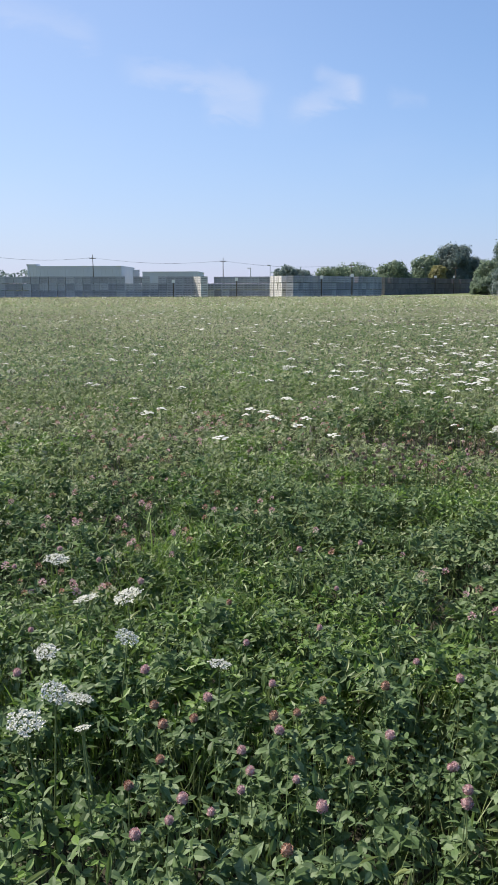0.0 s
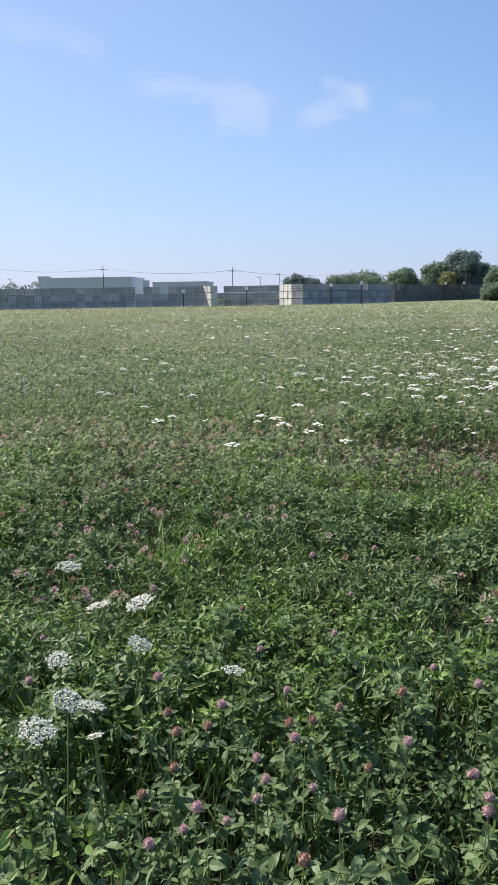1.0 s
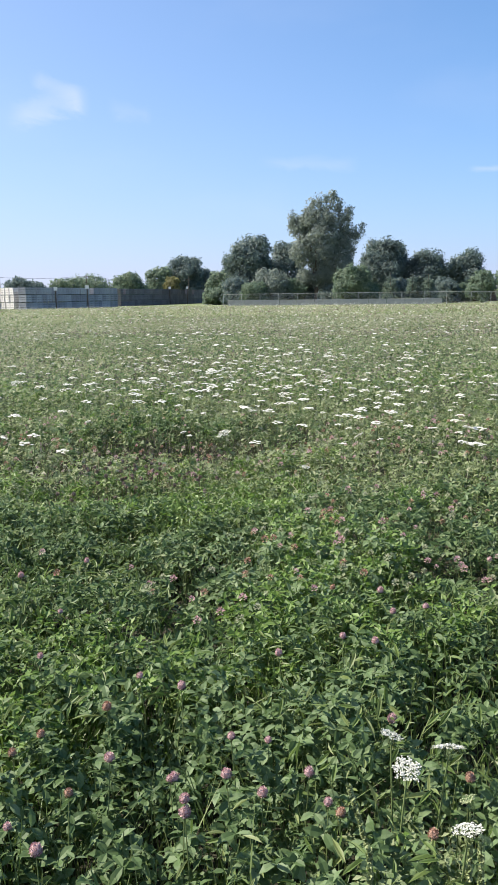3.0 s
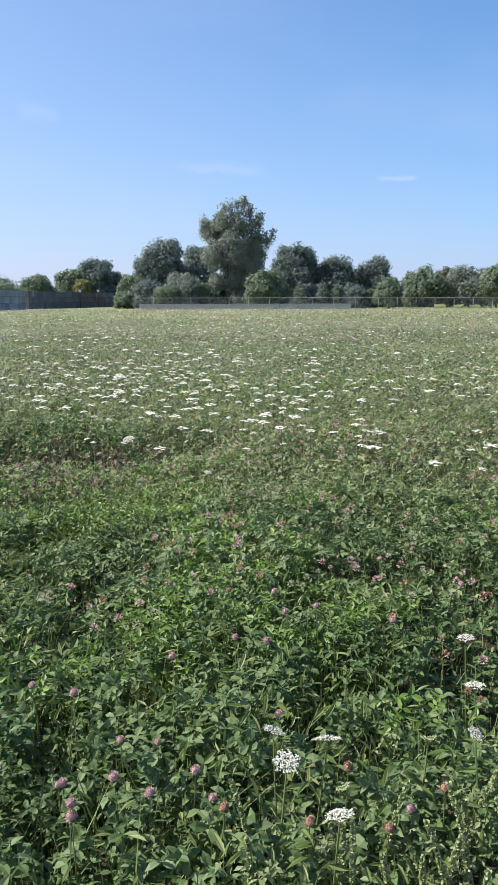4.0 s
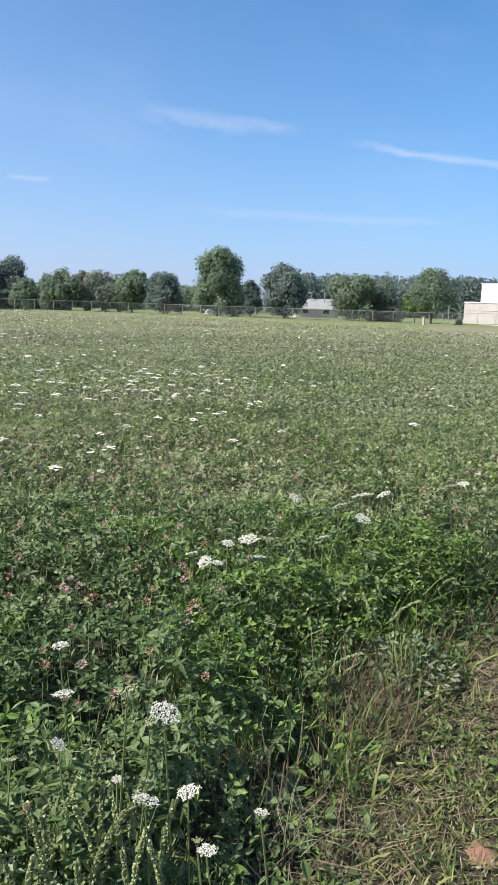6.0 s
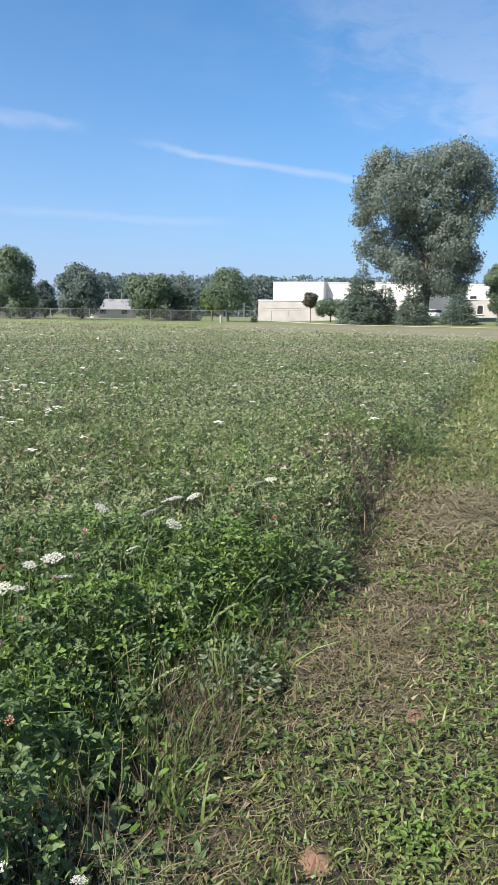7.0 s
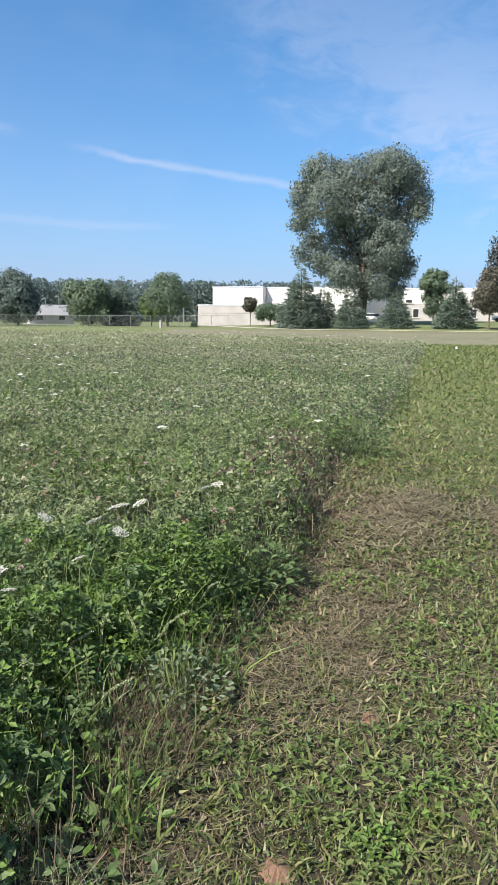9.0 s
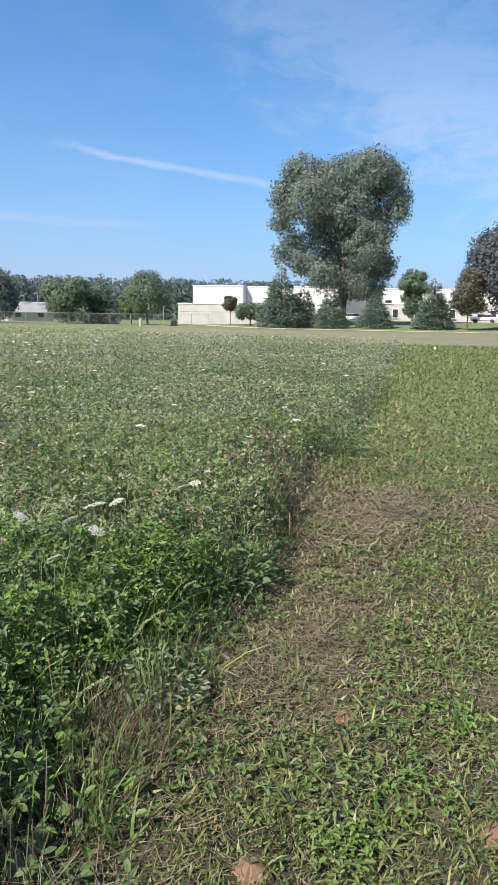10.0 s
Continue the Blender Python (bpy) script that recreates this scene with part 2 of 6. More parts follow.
# Weathered grey wood; its lift and blue cast are painted-in haze.
HAZED_CRATE_WOOD = material("hazed_weathered_wood", [(0.25, 0.254, 0.275), (0.36, 0.364, 0.39), (0.48, 0.484, 0.51)], 0.85, 1.5, 0.5, per_object=True)
SHADE_WOOD = material("crate_gap_shade", [(0.07, 0.066, 0.064), (0.11, 0.103, 0.10)], 0.9, 2.0)
DARK_WOOD = material("dark_wood", [(0.125, 0.118, 0.122), (0.180, 0.170, 0.174), (0.235, 0.222, 0.226)], 0.85, 2.0, 0.5, per_object=True)
STEEL = material("galvanised_steel", [(0.30, 0.31, 0.31), (0.42, 0.43, 0.43)], 0.45, 3, metal=0.6)
WHITE_WALL = material("white_wall", [(0.60, 0.585, 0.565), (0.65, 0.64, 0.615), (0.69, 0.68, 0.655)], 0.8, 0.25)
BLOCK_WALL = material("block_wall", [(0.33, 0.32, 0.31), (0.39, 0.375, 0.365), (0.45, 0.435, 0.425)], 0.85, 0.6, relief=0.01, relief_scale=4)
METAL_WALL = material("metal_cladding", [(0.46, 0.49, 0.54), (0.53, 0.56, 0.61)], 0.5, 0.3)
ROOF = material("roof_felt", [(0.10, 0.10, 0.10), (0.16, 0.155, 0.15)], 0.9, 1.0)
BRICK_BROWN = material("brown_siding", [(0.12, 0.085, 0.065), (0.17, 0.12, 0.095)], 0.85, 1.0)
CONCRETE = material("concrete", [(0.30, 0.295, 0.28), (0.38, 0.37, 0.35), (0.44, 0.43, 0.41)], 0.9, 1.2, relief=0.01)
GLASS = material("window_glass", [(0.03, 0.035, 0.04), (0.05, 0.055, 0.06)], 0.08, 1.0, gloss=0.8)
WHITE_PAINT = material("white_paint", [(0.72, 0.72, 0.70), (0.80, 0.80, 0.78)], 0.6, 3)
POLE_WOOD = material("pole_wood", [(0.09, 0.07, 0.055), (0.14, 0.115, 0.09)], 0.9, 2)
RUBBER = material("dark_cable", [(0.03, 0.03, 0.03), (0.05, 0.05, 0.05)], 0.7, 2)

# ---- building helpers ----


def spot(bearing_deg, distance):
    b = radians(bearing_deg)
    return distance * math.sin(b), distance * math.cos(b)


def ease(v):
    v = np.clip(v, 0, 1)
    return v * v * (3 - 2 * v)


def land(x, y):
    """Height of the ground: level, with a low bank in front of the white buildings."""
    return 1.3 * ease((np.asarray(x, float) - 97) / 45) * ease((60 - np.asarray(y, float)) / 45)


def vnoise(x, y, cell, seed):
    """Smooth value noise, 0 to 1."""
    gx, gy = np.asarray(x) / cell, np.asarray(y) / cell
    ix, iy = np.floor(gx).astype(np.int64), np.floor(gy).astype(np.int64)
    fx, fy = ease(gx - ix), ease(gy - iy)

    def h(a, b):
        n = (a * 374761393 + b * 668265263 + seed * 982451653) & 0x7fffffff
        n = ((n ^ (n >> 13)) * 1274126177) & 0x7fffffff
        return ((n ^ (n >> 16)) % 100003) / 100003
    return (h(ix, iy) * (1 - fx) + h(ix + 1, iy) * fx) * (1 - fy) + (h(ix, iy + 1) * (1 - fx) + h(ix + 1, iy + 1) * fx) * fy


def turns(yaw, tilt, roll=None):
    """Rotation matrices: tilt about x (and roll about y) first, then yaw about z."""
    yaw, tilt = np.asarray(yaw, float), np.asarray(tilt, float)
    roll = np.zeros_like(yaw) if roll is None else roll
    cy, sy_, ct, st, cr, sr = np.cos(yaw), np.sin(yaw), np.cos(tilt), np.sin(tilt), np.cos(roll), np.sin(roll)
    o, i = np.zeros_like(yaw), np.ones_like(yaw)
    rz = np.stack([cy, -sy_, o, sy_, cy, o, o, o, i], -1).reshape(-1, 3, 3)
    rx = np.stack([i, o, o, o, ct, -st, o, st, ct], -1).reshape(-1, 3, 3)
    ry = np.stack([cr, o, sr, o, i, o, -sr, o, cr], -1).reshape(-1, 3, 3)
    return rz @ rx @ ry


def facing(d, r, wild):
    """Rotation matrices that lay a leaf flat against d, turned at random."""
    z = d + r.normal(0, wild, d.shape)
    z /= np.linalg.norm(z, axis=1)[:, None]
    x = np.cross(r.normal(size=d.shape), z)
    x /= np.linalg.norm(x, axis=1)[:, None] + 1e-9
    return np.stack([x, np.cross(z, x), z], -1)


class Soup:
    """Gathers many small pieces and makes one mesh of them."""

    def __init__(self):
        self.v, self.loops, self.sizes, self.mats, self.count = [], [], [], [], 0

    def add(self, shape, place, turn, size, mat=0):
        verts, faces = shape
        verts = np.asarray(verts, float)
        n, k = len(place), len(verts)
        if n == 0:
            return
        size = np.asarray(size, float)
        size = np.repeat(size[:, None], 3, 1) if size.ndim == 1 else size
        local = verts[None] * size[:, None, :]
        self.v.append((np.einsum("nij,nkj->nki", turn, local) + np.asarray(place)[:, None]).reshape(-1, 3))
        base = self.count + np.arange(n)[:, None] * k
        flat_ = np.concatenate([np.asarray(f) for f in faces])
        self.loops.append((base + flat_[None]).ravel())
        self.sizes.append(np.tile([len(f) for f in faces], n))
        self.mats.append(np.full(n * len(faces), mat))
        self.count += n * k

    def mesh(self, name, mats, smooth=False):
        me = bpy.data.meshes.new(name)
        v, loops, sizes = np.concatenate(self.v), np.concatenate(self.loops), np.concatenate(self.sizes)
        me.vertices.add(len(v))
        me.vertices.foreach_set("co", v.astype(np.float32).ravel())
        me.loops.add(len(loops))
        me.loops.foreach_set("vertex_index", loops.astype(np.int32))
        me.polygons.add(len(sizes))
        me.polygons.foreach_set("loop_start", np.concatenate([[0], np.cumsum(sizes)[:-1]]).astype(np.int32))
        for m in mats:
            me.materials.append(m)
        me.polygons.foreach_set("material_index", np.concatenate(self.mats).astype(np.int32))
        me.polygons.foreach_set("use_smooth", np.full(len(sizes), smooth))
        me.update(calc_edges=True)
        return me


def part(name, data, parent, label=""):
    """One mesh object under a thing or a part; data is a mesh."""
    ob = new(name, data)
    ob.parent = parent
    return tagged(ob, label)


def finish(bm, name, mat, bevel=0.0):
    if bevel:
        bmesh.ops.bevel(bm, geom=bm.edges[:], offset=bevel, segments=1, affect="EDGES")
    me = bpy.data.meshes.new(name)
    bm.to_mesh(me)
    bm.free()
    for m in (mat if isinstance(mat, (list, tuple)) else [mat]):
        me.materials.append(m)
    return me


def box(bm, x0, x1, y0, y1, z0, z1):
    vs = [bm.verts.new(c) for c in ((x0, y0, z0), (x1, y0, z0), (x1, y1, z0), (x0, y1, z0), (x0, y0, z1), (x1, y0, z1), (x1, y1, z1), (x0, y1, z1))]
    for f in ((3, 2, 1, 0), (4, 5, 6, 7), (0, 1, 5, 4), (1, 2, 6, 5), (2, 3, 7, 6), (3, 0, 4, 7)):
        bm.faces.new([vs[i] for i in f])


def box_mesh(name, mat, *boxes, bevel=0.0):
    bm = bmesh.new()
    for b in boxes:
        box(bm, *b)
    return finish(bm, name, mat, bevel)


def tube(bm, points, radii, sides=7):
    """A tapered tube along points."""
    rings = []
    for i, p in enumerate(points):
        p = Vector(p)
        d = (Vector(points[min(i + 1, len(points) - 1)]) - Vector(points[max(i - 1, 0)])).normalized()
        a = d.cross(Vector((0.31, 0.95, 0.11))).normalized()
        b = d.cross(a)
        rings.append([bm.verts.new(p + (a * math.cos(6.2832 * k / sides) + b * math.sin(6.2832 * k / sides)) * radii[i]) for k in range(sides)])
    for r, s in zip(rings, rings[1:]):
        for k in range(sides):
            bm.faces.new((r[k], r[(k + 1) % sides], s[(k + 1) % sides], s[k]))
    bm.faces.new(rings[0][::-1])
    bm.faces.new(rings[-1])


RHOMB = ([(0, 0, 0), (0.32, 0.5, 0.06), (0, 1, 0), (-0.32, 0.5, 0.06)], [(0, 1, 2, 3)])
LEAF3 = ([(-0.36, 0.05, 0.0), (0.36, 0.12, 0.06), (0, 1, 0)], [(0, 1, 2)])
NEEDLES = ([(0, 0, 0), (0.16, 0.35, -0.03), (0.0, 1, -0.1), (-0.16, 0.35, -0.03)], [(0, 1, 2, 3)])


def outward(v):
    """Yaw and tilt that lay a leaf's length along v."""
    return np.arctan2(-v[:, 0], v[:, 1]), np.arctan2(v[:, 2], np.hypot(v[:, 0], v[:, 1]))

# ---- ground ----
EDGE_X = (-60, 0, 1.5, 2.2, 2.6, 3.0, 3.5, 4.2, 5.0, 6.2, 7.2, 8.4, 9.5, 11.5, 17.9, 49.2)
EDGE_Y = (-2.2, 0.40, 0.60, 0.86, 1.02, 1.10, 1.06, 1.06, 1.14, 1.28, 1.42, 1.46, 1.42, 1.58, 2.17, 5.03)


def meadow_edge(x):
    return np.interp(x, EDGE_X, EDGE_Y)


FAR_B, FAR_R = (-39.46, 0.0, 15.76, 29.56, 44.3, 55.0, 62.83, 68.69, 74.56, 80.42, 84.14, 98.07), (112, 108, 112, 106, 96, 84, 74, 66, 58, 51, 47, 47)


def in_meadow(x, y):
    b, r = np.degrees(np.arctan2(x, y)), np.hypot(x, y)
    return (y > meadow_edge(x)) & (r < np.interp(b, FAR_B, FAR_R))


def sheet(name, mat, radii, bearings, lift, label, category):
    """A piece of ground as a fan of rings."""
    vs, fs = [], []
    for r in radii:
        for b in bearings:
            x, y = spot(b, r)
            vs.append((x, y, float(land(x, y)) + lift))
    n = len(bearings)
    for i in range(len(radii) - 1):
        for j in range(n - 1):
            fs.append((i * n + j, (i + 1) * n + j, (i + 1) * n + j + 1, i * n + j + 1))
    me = bpy.data.meshes.new(name)
    me.from_pydata(vs, [], [f[::-1] for f in fs])
    me.materials.append(mat)
    return tagged(new(name, me), label, category, kind="structure")


def strip_sheet(name, mat, xs, low, high, lift, label, category, cuts=6):
    """A piece of ground between two lines over x."""
    vs, fs = [], []
    for x in xs:
        for k in range(cuts + 1):
            y = low(x) + (high(x) - low(x)) * k / cuts
            vs.append((x, y, float(land(x, y)) + lift))
    n = cuts + 1
    for i in range(len(xs) - 1):
        for j in range(cuts):
            fs.append((i * n + j, (i + 1) * n + j, (i + 1) * n + j + 1, i * n + j + 1))
    me = bpy.data.meshes.new(name)
    me.from_pydata(vs, [], fs)
    me.materials.append(mat)
    return tagged(new(name, me), label, category, kind="structure")


ground_r = [0.01, 0.6, 1.2, 2, 3, 5, 8, 12, 18, 26, 36, 48, 60, 72, 84, 92, 98, 104, 110, 116, 122, 128, 134, 140, 150, 165, 190, 240, 340, 600, 1200, 2500, 4500]
sheet("ground", LAWN, ground_r, list(np.linspace(0, 360, 181)), 0.0, "level green lawn reaching to the horizon", "ground")
sheet("meadow_soil", SHADED_SOIL, [0.3, 2, 6, 15, 30, 44], list(np.linspace(-95, 87, 72)), 0.006, "soil and litter darkened as shade under the meadow plants", "soil")
strip_sheet("mown_strip", SHADED_THATCH, list(np.linspace(-12, 49.5, 124)), lambda x: -3.2 + 0.35 * math.sin(1.7 * x) + 0.25 * math.sin(4.3 * x), lambda x: float(meadow_edge(x)) + 0.12, 0.014,
            "mown path of short grass and shade-darkened brown thatch beside the meadow", "grass path", 10)
strip_sheet("dry_lawn", DRY_LAWN, [49.5, 56, 64, 72, 80, 88, 94, 98.0], lambda x: -45.0, lambda x: 44 - 0.32 * (98 - x), 0.02,
            "dry tan mown grass in front of the gravel drive", "dry grass", 12)
vs, ys = [], np.linspace(-45, 58, 60)
for y in ys:
    for k in (-0.9, 0.0, 0.9):
        x = 102.6 + 0.036 * max(0.0, y - 24) ** 2 + k * (1 + 0.03 * max(0.0, y - 24))
        vs.append((x, y, float(land(x, y)) + (0.05 if k else 0.07)))
drive = bpy.data.meshes.new("gravel_drive")
drive.from_pydata(vs, [], [(3 * i + k, 3 * i + k + 1, 3 * i + k + 4, 3 * i + k + 3) for i in range(len(ys) - 1) for k in (0, 1)])
drive.materials.append(GRAVEL)
tagged(new("gravel_drive", drive), "pale gravel drive curving across the lawn", "drive", kind="structure")

# ---- meadow ----
B0, B1 = -24.0, 97.0


def ring_points(r, r0, r1, per_m2, test=None):
    """Random places in the seen sector of the meadow between two radii."""
    area = 0.5 * (r1 ** 2 - r0 ** 2) * radians(B1 - B0)
    n = int(area * per_m2)
    d = np.sqrt(r.uniform(r0 ** 2, r1 ** 2, n))
    b = np.radians(r.uniform(B0, B1, n))
    x, y = d * np.sin(b), d * np.cos(b)
    k = (test or in_meadow)(x, y)
    return x[k], y[k]


def gap_patch(x, y):
    """1 in the low worn patch among the taller plants."""
    return np.exp(-(((x - 1.75 + 0.3 * (y - 5.9)) / 0.95) ** 2 + ((y - 5.95) / 0.40) ** 2) ** 1.6)


def low_zone(x, y):
    """1 where only short grass and weeds grow before the worn patch."""
    return np.exp(-(((x - 1.6) / 1.3) ** 2 + ((y - 4.7) / 0.7) ** 2))


def rim(x, y):
    """0 at the ragged edge of the meadow, 1 where it stands full; wider near the corner."""
    soft = 0.22 + 0.50 * ease((5.5 - np.asarray(x)) / 4.0) * ease((np.asarray(x) - 1.1) / 1.2) + 0.25 * vnoise(x, y, 0.6, 8)
    return ease((np.asarray(y) - meadow_edge(x) + 0.25 * (vnoise(x, y, 0.7, 9) - 0.5) + 0.28 * (vnoise(x, y, 1.6, 10) - 0.6) * ease((np.asarray(x) - 4) / 3)) / soft)


def canopy(x, y):
    """Height of the plants' tops."""
    far = ease((np.hypot(x, y) - 3.5) / 3.0)
    h = 0.20 + 0.07 * far + (0.32 - 0.14 * far) * vnoise(x, y, 0.42, 3) + 0.11 * vnoise(x, y, 1.7, 4) + 0.12 * vnoise(x, y, 0.17, 5)
    h = np.minimum(h, 0.43 + 0.3 * (h - 0.43))
    h = h * (1 - 0.74 * gap_patch(x, y)) * (1 - 0.30 * low_zone(x, y))
    h = h + 0.08 * np.exp(-((np.asarray(x) - 1.3) / 0.9) ** 2 - ((np.asarray(y) - 6.95) / 0.35) ** 2)
    h = h * (1 - 0.55 * ease((np.hypot(x, y) - 25) / 45))
    return h * (0.16 + 0.84 * rim(x, y))


LEAFLET = ([(0, 0, 0), (0.24, 0.34, 0.07), (0.21, 0.72, 0.05), (0, 1.0, -0.06), (-0.21, 0.72, 0.05), (-0.24, 0.34, 0.07)], [(0, 1, 2, 3), (0, 3, 4, 5)])
OVAL = ([(0, 0, 0), (0.25, 0.5, 0.06), (0, 1.0, -0.04), (-0.25, 0.5, 0.06)], [(0, 1, 2, 3)])
SPIKE = ([(-0.5, 0, 0), (0.5, 0, 0), (0.1, 0.35, 1.0)], [(0, 1, 2)])
BLADE = ([(-0.5, 0, 0), (0.5, 0, 0), (-0.42, 0.06, 0.45), (0.42, 0.06, 0.45), (-0.26, 0.24, 0.8), (0.26, 0.24, 0.8), (0, 0.5, 1.0)],
         [(0, 1, 3, 2), (2, 3, 5, 4), (4, 5, 6)])
SPRIG = ([(-0.5, 0, 0), (0.5, 0, 0), (0.5, 0, 1), (-0.5, 0, 1)], [(0, 1, 2, 3)])


def clover(s, r, x, y, leaf, deep, mat=0, shape=LEAFLET):
    """Trefoil leaves, most of them near the tops of the plants."""
    k = r.uniform(0, 1, len(x)) < (0.30 + 0.70 * rim(x, y)) * (0.45 + 0.75 * vnoise(x, y, 0.22, 6))
    x, y = x[k], y[k]
    n = len(x)
    h = canopy(x, y)
    z = np.maximum(0.03, h - np.minimum(r.exponential(deep, n), h - 0.03))
    yaw, tilt, roll = r.uniform(0, 6.2832, n), r.normal(0, 0.52, n), r.normal(0, 0.52, n)
    whole = turns(yaw, tilt, roll)
    size = leaf * r.uniform(0.6, 1.25, n)
    for k in range(3):
        own = turns(np.full(n, 2.0944 * k) + r.normal(0, 0.12, n), r.normal(0.10, 0.38, n), r.normal(0, 0.35, n))
        s.add(shape, np.stack([x, y, z], 1), whole @ own, np.stack([size, size, size], 1), mat)


def shoots(s, r, x, y, per, leaf, mat=0, shape=LEAFLET):
    """Clover shoots: each a dome of trefoils round the top of one stem, with dark gaps between."""
    k = r.uniform(0, 1, len(x)) < (0.25 + 0.75 * rim(x, y)) * (1 - 0.8 * gap_patch(x, y))
    x, y = x[k], y[k]
    top = canopy(x, y) * r.uniform(0.72, 1.08, len(x))
    wide = r.uniform(0.035, 0.06, len(x))
    pick = np.repeat(np.arange(len(x)), per)
    n = len(pick)
    a, d = r.uniform(0, 6.2832, n), np.sqrt(r.uniform(0, 1, n))
    off = wide[pick] * d
    p = np.stack([x[pick] + np.cos(a) * off, y[pick] + np.sin(a) * off, np.maximum(0.03, top[pick] - 0.055 * d ** 2 - r.exponential(0.022, n))], 1)
    whole = turns(r.uniform(0, 6.2832, n), r.normal(0, 0.42, n), r.normal(0, 0.42, n))
    size = leaf * r.uniform(0.6, 1.3, n)
    for k in range(3):
        own = turns(np.full(n, 2.0944 * k) + r.normal(0, 0.12, n), r.normal(-0.05, 0.33, n), r.normal(0, 0.3, n))
        s.add(shape, p, whole @ own, size, mat)


def stalks(s, r, x, y, share, thick, mat):
    n = len(x)
    h = canopy(x, y) * share
    s.add(SPRIG, np.stack([x, y, np.zeros(n)], 1), turns(r.uniform(0, 6.28, n), r.normal(0, 0.2, n), r.normal(0, 0.2, n)), np.stack([np.full(n, thick), np.ones(n), h], 1), mat)


def blades(s, r, x, y, tall, thick, mat, lean=0.3, z=0.0):
    n = len(x)
    t = tall * r.uniform(0.5, 1.25, n) * np.where(in_meadow(x, y), (0.3 + 0.7 * rim(x, y)) * (1 - 0.8 * gap_patch(x, y)) * (1 - 0.35 * low_zone(x, y)), 1.0)
    s.add(BLADE, np.stack([x, y, np.full(n, z)], 1), turns(r.uniform(0, 6.28, n), r.normal(0, lean, n), r.normal(0, lean, n)), np.stack([thick * r.uniform(0.6, 1.3, n), t, t], 1), mat)


LEAFY = [CLOVER, WEED, GRASS, STEM, DEAD, SWARD, FRESH, SEEDED]
r = np.random.default_rng(11)

LEAFLET_FINE = ([(0, 0, 0), (0.20, 0.28, 0.07), (0.23, 0.62, 0.05), (0, 1.0, -0.14), (-0.23, 0.62, 0.05), (-0.20, 0.28, 0.07), (0, 0.3, 0.01), (0, 0.64, 0.0)],
                [(0, 1, 6), (1, 2, 7, 6), (2, 3, 7), (3, 4, 7), (4, 5, 6, 7), (5, 0, 6)])
LANCE = ([(0, 0, 0), (0.10, 0.35, 0.03), (0.08, 0.7, 0.0), (0, 1.0, -0.12), (-0.08, 0.7, 0.0), (-0.10, 0.35, 0.03)], [(0, 1, 2, 3), (0, 3, 4, 5)])


def lances(s, r, x, y, leaf, mat):
    """Narrow leaves that stand out from stalks at all heights."""
    n = len(x)
    h = canopy(x, y)
    z = h * r.uniform(0.55, 1.12, n)
    s.add(LANCE, np.stack([x, y, z], 1), turns(r.uniform(0, 6.28, n), r.normal(0.45, 0.45, n), r.normal(0, 0.5, n)), leaf * r.uniform(0.5, 1.3, n), mat)


# nearest: every leaflet folded along its rib
s = Soup()
shoots(s, r, *ring_points(r, 0.75, 2.5, 165), 9, 0.036, 0, LEAFLET_FINE)
clover(s, r, *ring_points(r, 0.75, 2.5, 420), 0.026, 0.22, 0)
clover(s, r, *ring_points(r, 2.5, 4.8, 300), 0.032, 0.20, 0, OVAL)
x, y = ring_points(r, 0.8, 6.0, 60)
s.add(RHOMB, np.stack([x, y, canopy(x, y) * 0.3], 1), turns(r.uniform(0, 6.28, len(x)), r.normal(0, 0.4, len(x)), r.normal(0, 0.4, len(x))), r.uniform(0.05, 0.11, len(x)), 0)
shoots(s, r, *ring_points(r, 2.5, 4.7, 125), 9, 0.036, 0)
shoots(s, r, r.normal(1.2, 0.26, 110), r.normal(1.08, 0.2, 110), 9, 0.020, 1, OVAL)
shoots(s, r, r.normal(1.2, 0.2, 18), r.normal(1.0, 0.15, 18), 9, 0.024, 6, OVAL)
x, y = ring_points(r, 1.6, 6.0, 150)
k = vnoise(x, y, 0.8, 25) + 0.5 * low_zone(x, y) + 0.6 * np.exp(-((x + 0.3) / 0.5) ** 2 - ((y - 3.9) / 0.6) ** 2) > 0.64
shoots(s, r, x[k], y[k], 8, 0.034, 6, OVAL)
blades(s, r, np.repeat(x[k], 4) + r.normal(0, 0.04, 4 * k.sum()), np.repeat(y[k], 4) + r.normal(0, 0.04, 4 * k.sum()), 0.36, 0.008, 6, 0.35)
stalks(s, r, *ring_points(r, 0.75, 4.5, 300), 0.97, 0.0022, 3)
x, y = ring_points(r, 0.75, 4.5, 900)
k = vnoise(x, y, 0.55, 20) > 0.5
lances(s, r, x[k], y[k], 0.050, 2)
x, y = ring_points(r, 0.75, 4.5, 420)
k = vnoise(x, y, 0.8, 23) > 0.55
blades(s, r, x[k], y[k], 0.42, 0.0055, 2)
x, y = ring_points(r, 0.75, 4.5, 620)
k = vnoise(x, y, 0.5, 21) > 0.68
clover(s, r, x[k], y[k], 0.032, 0.05, 6)
clover(s, r, *ring_points(r, 2.9, 4.9, 190), 0.030, 0.045, 1, OVAL)
# dead stems and grass along the ragged edge
x, y = ring_points(r, 0.75, 7.0, 900)
k = r.uniform(0, 1, len(x)) < 0.75 * (1 - rim(x, y)) * (0.3 + vnoise(x, y, 0.4, 12))
x, y = x[k], y[k]
n = len(x)
s.add(SPRIG, np.stack([x, y, np.full(n, 0.01)], 1), turns(r.uniform(0, 6.28, n), r.normal(0.5, 0.6, n), r.normal(0, 0.5, n)), np.stack([np.full(n, 0.003), np.ones(n), r.uniform(0.08, 0.30, n)], 1), 4)
